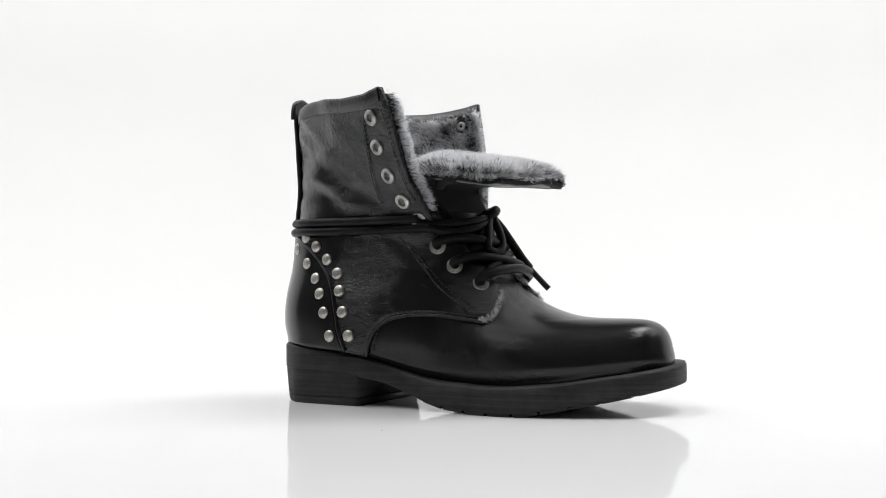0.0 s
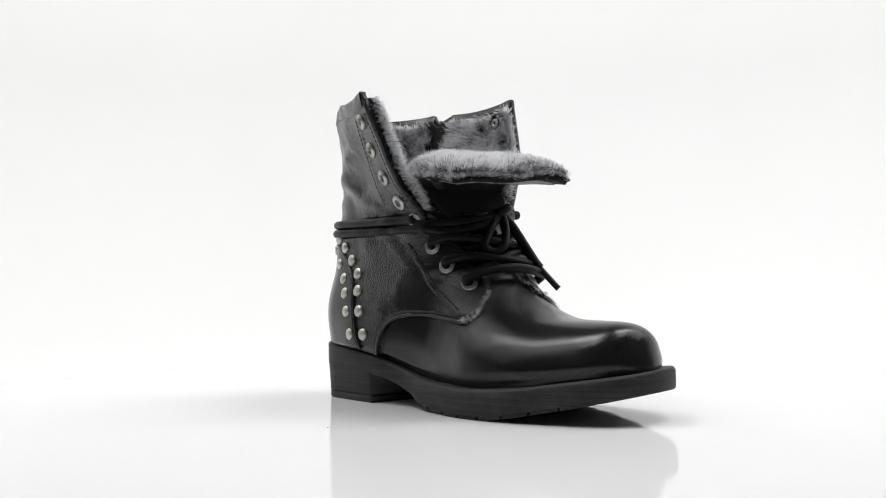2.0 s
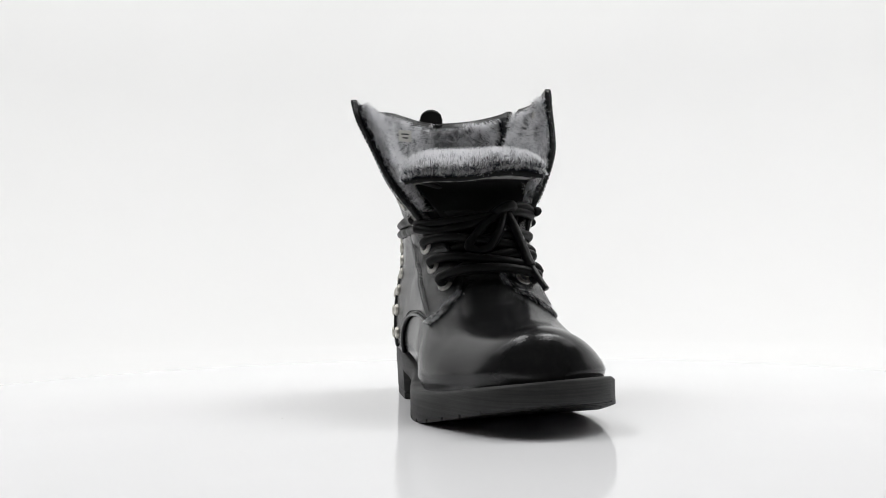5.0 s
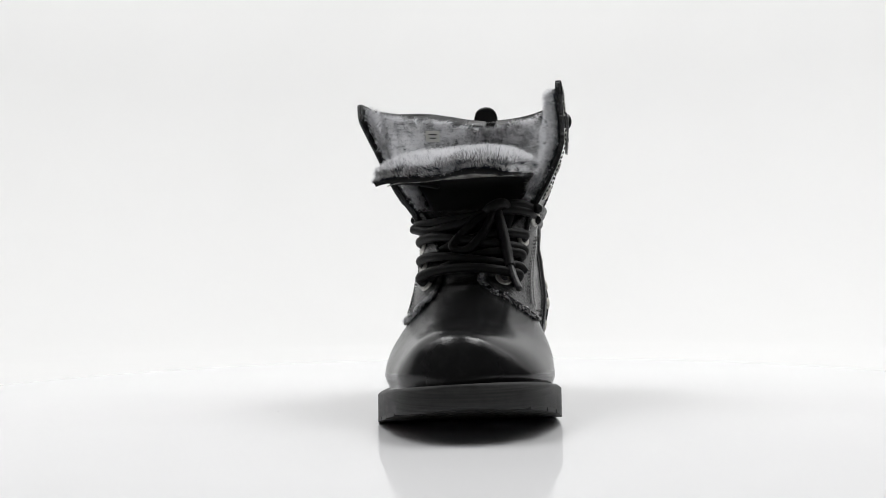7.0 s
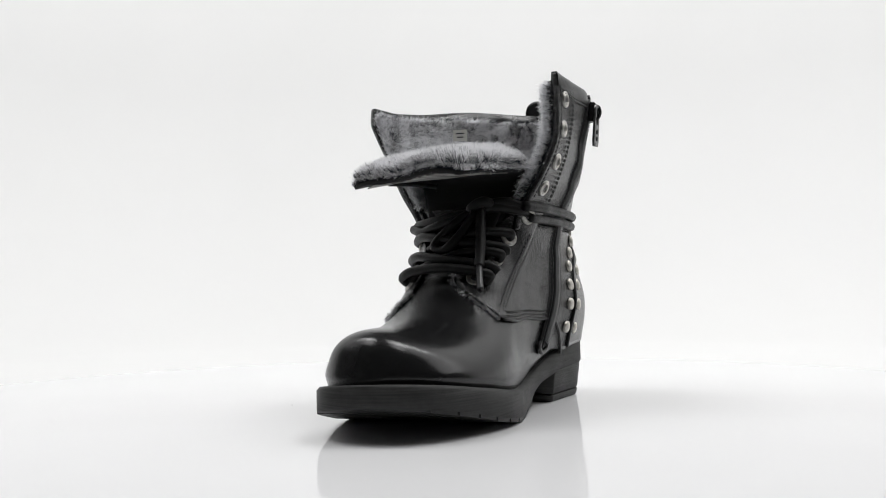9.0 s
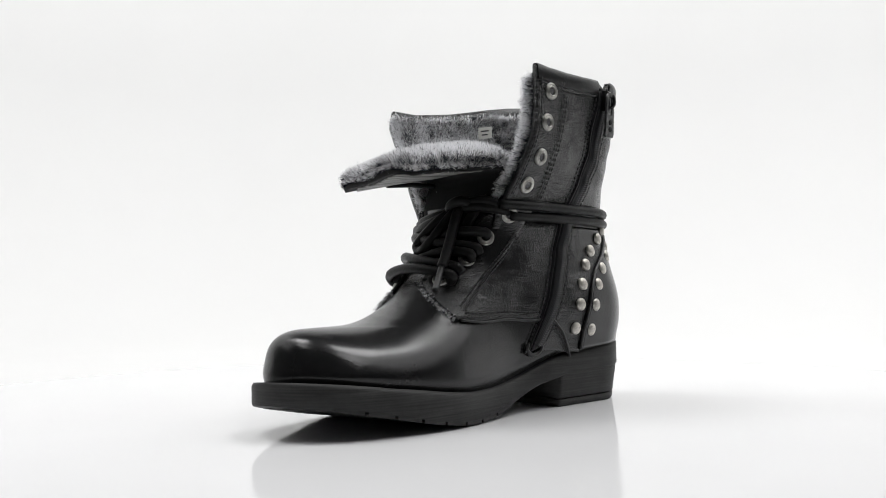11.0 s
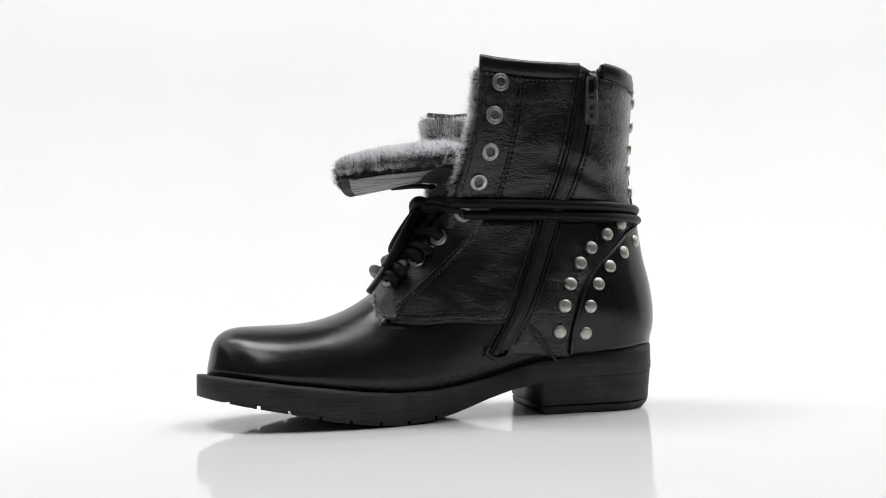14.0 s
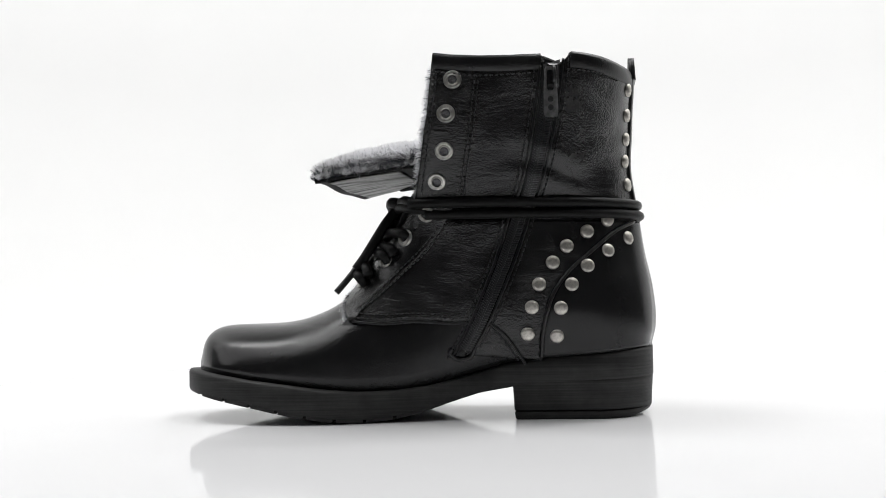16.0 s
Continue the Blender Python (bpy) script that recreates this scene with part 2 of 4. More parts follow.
def front_gap(x, z):
    """Distance from the front outline of the boot's side view."""
    a, b = FRONT_LINE[:-1], FRONT_LINE[1:]
    p = np.stack([x, z], -1)[..., None, :]
    d = b - a
    t = np.clip(((p - a) * d).sum(-1) / (d * d).sum(-1), 0, 1)
    return np.sqrt((((a + t[..., None] * d) - p) ** 2).sum(-1)).min(-1)


def creases(x, z, sign):
    """Soft folds of worn leather round the ankle and the shaft, in metres."""
    p = 1.7 * sign
    a = np.sin(165 * z + 48 * x + 1.9 * np.sin(66 * x + p) + 1.2 * np.sin(43 * z)) * np.sin(37 * x + p + 1.6 * np.sin(52 * z + p))
    b = np.sin(330 * z - 70 * x * sign + 2.3 * np.sin(90 * x + 2 * p)) * np.clip(np.sin(55 * x + 2.4 * p + 60 * z), 0, 1)
    c = np.sin(95 * x - 60 * z + 1.5 * np.sin(70 * z + p))
    high = np.clip((z - 0.128) / 0.02, 0, 1)
    back = np.clip((-0.035 - x) / 0.03, 0.12, 1)
    low = np.clip((z - 0.062) / 0.02, 0, 1) * (1 - high) * np.clip((x + 0.07) / 0.02, 0, 1) * np.clip((0.015 - x) / 0.02, 0, 1)
    d = np.sin(430 * z + 2.5 * np.sin(60 * x + p)) * np.clip((-0.085 - x) / 0.02, 0, 1) * np.clip(np.sin(48 * z - 5.6), 0, 1)
    calm = 0.5 if sign > 0 else 1.0
    return calm * high * (0.0010 * d + back * (0.0019 * a + 0.0009 * b + 0.0008 * c)) + calm * low * (0.0010 * a + 0.0008 * b)


def side(x, z, sign, shaft=False):
    """The upper's side at (x, z): sign +1 inner (zip) side, -1 outer side."""
    x, z = np.asarray(x, float), np.asarray(z, float)
    mid = np.interp(x, [-0.13, 0.0, 0.15], [0.018, 0.026, 0.036])
    y = table(MED if sign > 0 else LAT, x, z)
    k = roundness((x - np.interp(z, BACK_LINE[:, 0], BACK_LINE[:, 1])) / np.interp(z, [0.13, 0.18], [0.037, 0.033 if sign > 0 else 0.045]), 2.0)
    if not shaft:
        r = np.interp(x, [0.0, 0.05, 0.10, 0.145], [0.029, 0.031, 0.027, 0.024])
        k = k * roundness(front_gap(x, z) / r, 2.2)
    return mid + (y - mid) * k + sign * k * creases(x, z, sign)


# ---- boot: a turning frame at the turntable's axis ----
boot = tagged(new("boot"), "black leather ankle boot with studs, laces, zip and grey fur lining", "boot")
boot.empty_display_size = 0.05
TOP = np.array([[-134, 44], [-130, 43.6], [-112, 43], [-98, 41.6], [-82, 40.2], [-66, 38.2], [-48, 35.4], [-33, 31.3], [-17, 26.8], [-4, 23.8], [14, 21.8],
                [38, 21.3], [60, 22.5], [76, 24.2], [95, 26.1], [104, 27.4], [119, 29.4], [132, 31.0], [148, 32.8]]) / 1000
LOW = np.array([[-134, 27], [-58, 24], [-51, 22.4], [-33, 19.3], [-17, 14.3], [-4, 9.8], [14, 5.6], [33, 3.8], [50, 4.1], [70, 6.0], [86, 8.8],
                [104, 12.2], [119, 15.0], [132, 17.6], [148, 21.0]]) / 1000


def sole_top(x):
    return np.interp(x, TOP[:, 0], TOP[:, 1])


def sole_low(x):
    return np.interp(x, LOW[:, 0], LOW[:, 1])


def twist(x, y):
    """The worn toe turns up a little more on the inner side."""
    return np.interp(x, [0.03, 0.06, 0.09, 0.147], [0, 0.03, 0.05, 0.06]) * (y - 0.034)


def sole_side(x, sign, grow=0.0):
    """The edge of the sole in plan."""
    xs = np.array([-134, -100, -55, -20, 10, 50, 80, 105, 130, 153]) / 1000
    ys = np.array([54, 54.5, 58, 60, 68, 80.5, 83.3, 80.6, 74.3, 66.7] if sign > 0 else [-14, -16.5, -17, -14, -19, -23, -18.5, -8.6, 1.1, 5.5]) / 1000
    line = smooth_line(np.stack([xs, ys], 1), 8)
    mid = np.interp(x, [-0.13, 0.0, 0.15], [0.018, 0.024, 0.036])
    y = np.interp(x, line[:, 0], line[:, 1])
    k = roundness((x + 0.1333 + grow) / 0.036, 2.0) * roundness((0.1475 + grow - x) / 0.035, 2.4)
    return mid + (y + sign * grow - mid) * k


def sole():
    s = (1 - np.cos(np.linspace(0.0, 1, 110) * math.pi)) / 2
    x = -0.1332 + s * (0.147499999 + 0.1332)
    rows = []
    for xi in x:
        t, b = sole_top(xi), sole_low(xi) + 0.0018 * float(np.clip((xi + 0.004) / 0.01, 0, 1) * np.clip((0.132 - xi) / 0.006, 0, 1))
        lo, hi = sole_side(xi, -1), sole_side(xi, 1)
        w = min(0.0020, (hi - lo) * 0.2)
        v = min(w, 0.0012) if xi < -0.004 or xi > 0.132 else w * 0.06
        c = (lo + hi) / 2
        ring = [(lo + v, b), (lo, b + v * 1.1), (lo, (t + b) / 2), (lo, t - 0.0018), (lo + w, t), (c, t), (hi - w, t),
                (hi, t - 0.0018), (hi, (t + b) / 2), (hi, b + v * 1.1), (hi - v, b), (c, b)]
        rows.append([(xi, y, z + twist(xi, y)) for y, z in ring])
    part("sole", loft("sole", rows, RUBBER), boot, "black rubber outsole with worn grooved edge")
    # tread bars under the forefoot
    x0 = -0.001
    while x0 < 0.125:
        xs = np.linspace(x0, min(x0 + 0.0145, 0.131), 6)
        rows = []
        for xi in xs:
            b = sole_low(xi)
            lo, hi = sole_side(xi, -1) - 0.0001, sole_side(xi, 1) + 0.0001
            ys = np.linspace(lo, hi, 5)
            ring = [(xi, y, b + 0.0022 + twist(xi, y)) for y in ys] + [(xi, y, b + twist(xi, y)) for y in ys[::-1]]
            rows.append(ring)
        part("tread_bar", loft("tread_bar", rows, RUBBER, False), boot)
        x0 += 0.0164


def heel_loop(z, inset, front, n=40):
    """Plan of the heel at one height; it narrows downwards, most on the inner side."""
    back = inset * 0.4
    x = front + (-0.1331 + back - front) * np.sin(np.linspace(0, 1, n) * math.pi / 2)
    at = np.where(x < -0.11, x - back, x)
    lat = [(a, float(sole_side(b, -1)) + inset * 0.35, z) for a, b in zip(x, at)]
    med = [(a, float(sole_side(b, 1)) - inset, z) for a, b in zip(x, at)]
    return lat + med[::-1][1:]


def heel():
    loops = [heel_loop(z, i, f) for z, i, f in ((0.0088, 0.0036, -0.0530), (0.0094, 0.0030, -0.0526), (0.016, 0.0022, -0.0524),
                                                 (0.024, 0.0010, -0.0520), (0.031, 0.0003, -0.0515))]
    part("heel_block", loft("heel_block", loops, RUBBER), boot, "stacked black heel block with worn streaks")
    loops = [[(x, y, z + 0.004 * lift * min(1.0, max(0.0, (-0.118 - x) / 0.014))) for x, y, z in heel_loop(z0, i, f) for z in (z0,)]
             for z0, i, f, lift in ((0.0035, 0.0048, -0.0540, 1), (0.0044, 0.0038, -0.0532, 1), (0.0076, 0.0032, -0.0527, 0.3), (0.0084, 0.0042, -0.0533, 0.2))]
    part("heel_cap", loft("heel_cap", loops, RUBBER), boot, "hard rubber top piece under the heel")
    nail = tube("nail", [(-0.060, 0.0522, 0.0205), (-0.060, 0.0532, 0.0205)], 0.0008, DARK_METAL, 8)
    part("nail", nail, boot)


def lower_upper():
    """Vamp, toe and ankle as one smooth leather form."""
    line = FRONT_LINE[(FRONT_LINE[:, 1] > 0.0105) & (FRONT_LINE[:, 1] < 0.129)]
    d = np.r_[0, np.cumsum(np.linalg.norm(np.diff(line, axis=0), axis=1))]
    s = np.linspace(0, d[-1], 150)
    xf, zr = np.interp(s, d, line[:, 0]), np.interp(s, d, line[:, 1])
    c = (1 - np.cos(np.linspace(0, 1, 74) * math.pi)) / 2
    rows = []
    for f, z in zip(xf, zr):
        xb = np.interp(z, BACK_LINE[:, 0], BACK_LINE[:, 1])
        x = f + (xb - f) * c
        zz = np.maximum(z, sole_top(x) - 0.0055)
        xx = np.maximum(x, np.interp(zz, BACK_LINE[:, 0], BACK_LINE[:, 1]))
        lat, med = side(xx, zz, -1), side(xx, zz, 1)
        tuck = 0.0034 * np.clip(1 - (zz - sole_top(xx)) / 0.0075, 0, 1) ** 1.5 * np.clip((med - lat) / 0.04, 0, 1)
        lat, med = lat + tuck, med - tuck
        ring = [*zip(xx, lat, zz)] + [*zip(xx[::-1], med[::-1], zz[::-1])][1:-1]
        rows.append(ring)
    rows = np.array(rows)
    n, m = rows.shape[:2]
    for _ in range(16):
        near = (np.roll(rows, 1, 1) + np.roll(rows, -1, 1))[1:-1] + rows[2:] + rows[:-2]
        keep = np.clip((rows[1:-1, :, :1] - 0.06) / 0.03, 0.0, 1.0) * np.clip((rows[1:-1, :, 2:] - 0.036) / 0.006, 0.0, 1.0)
        rows[1:-1] += (near / 4 - rows[1:-1]) * 0.8 * keep
    f = grid_faces(n, m, True)
    me = mesh("vamp", rows.reshape(-1, 3), [tuple(reversed(q)) for q in f], SMOOTH)
    part("vamp", me, boot, "smooth black leather vamp and square toe")


def collar_height(x, sign):
    """Top of the shaft."""
    if sign > 0:
        xs, zs = [-124, -118, -105, -89, -84, -73, -55, -39, -23, -12], [206, 206.5, 208.5, 210, 204, 208.5, 207.7, 208, 209.3, 211]
    else:
        xs, zs = [-124, -100, -84, -70, -45, -22, -6], [206, 206.5, 206, 204.5, 200.5, 199, 201]
    return np.interp(x, np.array(xs) / 1000, np.array(zs) / 1000)


def flap_edge(z, sign):
    """Front edge of the shaft's open flaps."""
    if sign > 0:
        zs, xs = [112, 124, 133, 147, 162, 177, 193, 212], [6, 4, 1, -2.7, -6, -8.9, -10.6, -12.3]
    else:
        zs, xs = [112, 124, 133, 146, 163, 176, 189, 202], [6, 4, 2, -1, -2, -2, -2, -6]
    return np.interp(z, np.array(zs) / 1000, np.array(xs) / 1000)


def shaft_grid(n=70, m=70, low=0.114, off=0.0, top_off=0.0, edge_off=0.0):
    """Points of the shaft from the outer flap round the back to the inner flap; off: inwards."""
    u = np.linspace(0, 1, n)[:, None]
    c = np.sin(np.linspace(0, 1, m) * math.pi / 2)[None, :]
    halves = []
    for sign in (-1, 1):
        z = low + (0.205 - low) * u * np.ones_like(c)
        for _ in range(3):
            xe = flap_edge(z, sign) + edge_off
            xb = np.interp(z, BACK_LINE[:, 0], BACK_LINE[:, 1])
            x = xe + (xb - xe) * c
            z = low + (collar_height(x, sign) + top_off - low) * u
        y = side(x, z, sign, True)
        halves.append(np.stack([x, y, z], -1))
    p = np.concatenate([halves[0], halves[1][:, ::-1][:, 1:]], 1)
    nrm = grid_normals(p)
    # normals point outwards
    mid = np.array([-0.06, 0.02, 0.16])
    if (nrm * (p - mid)).sum() < 0:
        nrm = -nrm
    return p - nrm * off, nrm


def shaft():
    outer, nrm = shaft_grid()
    inner = outer - nrm * 0.0032
    part("shaft", slab("shaft", outer, inner, LEATHER), boot, "grained black leather shaft, opened flaps")
    skin, n2 = shaft_grid(off=0.0036, top_off=-0.004, edge_off=-0.0012)
    part("lining", slab("lining", skin, skin - n2 * 0.0028, HIDE), boot, "dark fur-lined inner wall")
    # collar binding, a folded strip along the top
    for sign in (-1, 1):
        for a, b in (((-0.1237, -0.0065),) if sign < 0 else ((-0.0725, -0.0125), (-0.1237, -0.0885))):
            x = a + (b - a) * np.linspace(0, 1, 60) ** (2.0 if a < -0.12 else 1.0)
            rows = []
            for dz, out in ((-0.0082, 0.0001), (-0.0078, 0.0009), (-0.001, 0.0010), (0.0008, 0.0004), (0.0008, -0.0030), (-0.006, -0.0042)):
                z = collar_height(x, sign) + dz
                y = side(x, z, sign, True)
                yx = (side(x + 0.0005, z, sign, True) - side(x - 0.0005, z, sign, True)) / 0.001
                k = 1 / np.sqrt(1 + yx ** 2)
                rows.append(np.stack([x - sign * yx * out * k, y + sign * out * k, z], -1))
            part("collar_binding", mesh("collar_binding", np.array(rows).reshape(-1, 3), grid_faces(len(rows), len(x)), EDGE), boot)


def on_side(pts, sign, lift=0.0, n=10, high=False):
    """A smooth line on the boot's side through (x, z) in millimetres, lifted off the leather."""
    q = smooth_line(np.array(pts, float) / 1000, n)
    x, z = q[:, 0], q[:, 1]
    return put_side(x, z, sign, lift, high)


def put_side(x, z, sign, lift, high):
    e = 0.0008
    y = side(x, z, sign, high)
    nx = -(side(x + e, z, sign, high) - side(x - e, z, sign, high)) / (2 * e)
    nz = -(side(x, z + e, sign, high) - side(x, z - e, sign, high)) / (2 * e)
    n = np.stack([nx, np.ones_like(nx), nz], -1) * sign
    n /= np.linalg.norm(n, axis=-1, keepdims=True)
    return np.stack([x, y, z], -1) + n * lift


def patch(name, edge_a, edge_b, sign, lift, mat, high=False, n=40, m=16, label="", thick=0.0016):
    """A leather panel between two lines of (x, z) in millimetres."""
    def even(pts):
        q = smooth_line(np.array(pts, float) / 1000, 12)
        d = np.r_[0, np.cumsum(np.linalg.norm(np.diff(q, axis=0), axis=1))]
        s = np.linspace(0, d[-1], n)
        return np.stack([np.interp(s, d, q[:, 0]), np.interp(s, d, q[:, 1])], -1)
    a, b = even(edge_a), even(edge_b)
    t = np.linspace(0, 1, m)[None, :, None]
    g = a[:, None] * (1 - t) + b[:, None] * t
    out = put_side(g[..., 0], g[..., 1], sign, lift, high)
    back = put_side(g[..., 0], g[..., 1], sign, lift - thick, high)
    return part(name, slab(name, out, back, mat), boot, label)


def stitches(name, line, step=0.0030, length=0.0021, r=0.00042):
    """A row of single stitches along a line."""
    d = np.r_[0, np.cumsum(np.linalg.norm(np.diff(line, axis=0), axis=1))]
    verts, faces = [], []
    for s in np.arange(step / 2, d[-1] - step / 2, step):
        ends = [np.array([np.interp(s + o, d, line[:, k]) for k in range(3)]) for o in (-length / 2, 0, length / 2)]
        t = ends[2] - ends[0]
        t /= np.linalg.norm(t) + 1e-12
        u = np.cross(t, (0.2, 1, 0.1))
        u /= np.linalg.norm(u)
        w = np.cross(t, u)
        base = len(verts)
        for e, k in zip(ends, (0.5, 1.0, 0.5)):
            verts += [e + r * k * (u + w), e + r * k * (u - w), e - r * k * (u + w), e - r * k * (u - w)]
        for i in (0, 4):
            faces += [(base + i + j, base + i + (j + 1) % 4, base + i + 4 + (j + 1) % 4, base + i + 4 + j) for j in range(4)]
    part(name, mesh(name, verts, faces, THREAD), boot)


def dome(name, r, h, mat, rings=5, seg=16, rim=0.0):
    rows = [[(r * math.cos(a), r * math.sin(a), -0.001) for a in np.linspace(0, 2 * math.pi, seg, endpoint=False)]]
    for k in range(rings):
        b = k / rings * math.pi / 2
        rr, z = r * math.cos(b), h * math.sin(b)
        rows.append([(rr * math.cos(a), rr * math.sin(a), z) for a in np.linspace(0, 2 * math.pi, seg, endpoint=False)])
    return loft(name, rows, mat)


def ring_mesh(name, r, w, h, mat, seg=24):
    rows = []
    for a in np.linspace(0, 2 * math.pi, 8, endpoint=False):
        rr, z = r + w * math.cos(a), h * math.sin(a)
        rows.append([(rr * math.cos(b), rr * math.sin(b), z) for b in np.linspace(0, 2 * math.pi, seg, endpoint=False)])
    rows.append(rows[0])
    rows = np.array(rows)
    return mesh(name, rows[:-1].reshape(-1, 3), [tuple((i % (8 * seg)) for i in q) for q in grid_faces(9, seg, True)], mat)


def facing(x, z, sign, high, lift):
    """Pose of a small round thing that lies flat on the boot's side."""
    p = put_side(np.array(x), np.array(z), sign, lift, high)
    q = put_side(np.array(x), np.array(z), sign, lift + 0.01, high)
    turn = Vector(q - p).to_track_quat("Z", "Y").to_matrix().to_4x4()
    return Matrix.Translation(Vector(p)) @ turn


def spun(name, profile, mat, seg=20):
    """A small round fitting turned from (radius, height) in millimetres."""
    rows = [[(r / 1000 * math.cos(a), r / 1000 * math.sin(a), z / 1000) for a in np.linspace(0, 2 * math.pi, seg, endpoint=False)] for r, z in profile]
    return mesh(name, np.array(rows).reshape(-1, 3), [tuple(reversed(q)) for q in grid_faces(len(rows), seg, True)], mat)


STUD = spun("stud", [(0.02, 1.35), (1.3, 1.32), (2.4, 1.2), (3.2, 0.95), (3.75, 0.55), (4.0, 0.1), (4.05, -1.0)], SILVER)
EYELET = spun("eyelet", [(2.5, -0.8), (2.55, 0.75), (2.8, 1.05), (3.1, 1.05), (3.4, 0.45), (3.9, 0.45), (4.4, 0.75), (4.9, 0.5), (5.2, -0.1), (5.2, -0.9)], BRUSHED, 28)
HOLE = spun("eyelet_hole", [(0.02, 0.25), (1.2, 0.2), (2.0, -0.1), (2.6, -0.4)], LINING_SEEN)

M_FRONT = [(-107, 117.4), (-95.6, 110.5), (-84.1, 102.2), (-76.1, 92.9), (-68.4, 80.5), (-64.2, 67.9), (-61.4, 53)]
M_REAR = [(-118.4, 106.8), (-106.9, 99.4), (-95.5, 90.7), (-86.5, 80.2), (-80.2, 67.3), (-77.6, 51.7)]
L_FRONT = [(-99, 115.9), (-88.7, 109.2), (-78.7, 100), (-68.9, 90.3), (-65.5, 78.6), (-61.6, 64.9), (-56.5, 49.4)]
L_REAR = [(-111.3, 108.7), (-97.6, 97.9), (-88, 87.3), (-82, 77), (-77.2, 64.6), (-71.8, 49.3)]
M_SEAM = [(-68.9, 39.5), (-70, 52.5), (-72.8, 65.5), (-77.2, 76.8), (-85.7, 88.2), (-96.6, 98), (-110.4, 110), (-122, 116.6)]
L_SEAM = [(-59.8, 39.8), (-64.1, 51.2), (-67.5, 66.1), (-72.1, 81), (-79.5, 92.5), (-91.1, 104.3), (-105.5, 114.7), (-119, 118)]
M_EYES_LOW = [(35.3, 83.5), (20.3, 95.6), (8, 108.6), (-5.1, 123.1)]
M_EYES_HIGH = [(-12.1, 140.1), (-17.5, 156.5), (-19.5, 176.8), (-23.5, 195.8)]
L_EYES_LOW = [(31, 81.1), (15.5, 92.8), (4.8, 105.6), (-4.9, 123.6)]
L_EYES_HIGH = [(-11.5, 134.7), (-16.5, 150.5), (-19.8, 168.1), (-18, 185.2)]
M_ZIP_LOW = [(-24.4, 42.3), (-34.6, 60), (-44.6, 82.4), (-52.9, 104.9), (-56.3, 116.2), (-59, 124)]
M_ZIP_HIGH = [(-59, 122), (-63.2, 132.1), (-68.6, 149.3), (-72.9, 168.2), (-76.6, 190.5), (-78.5, 204.5)]


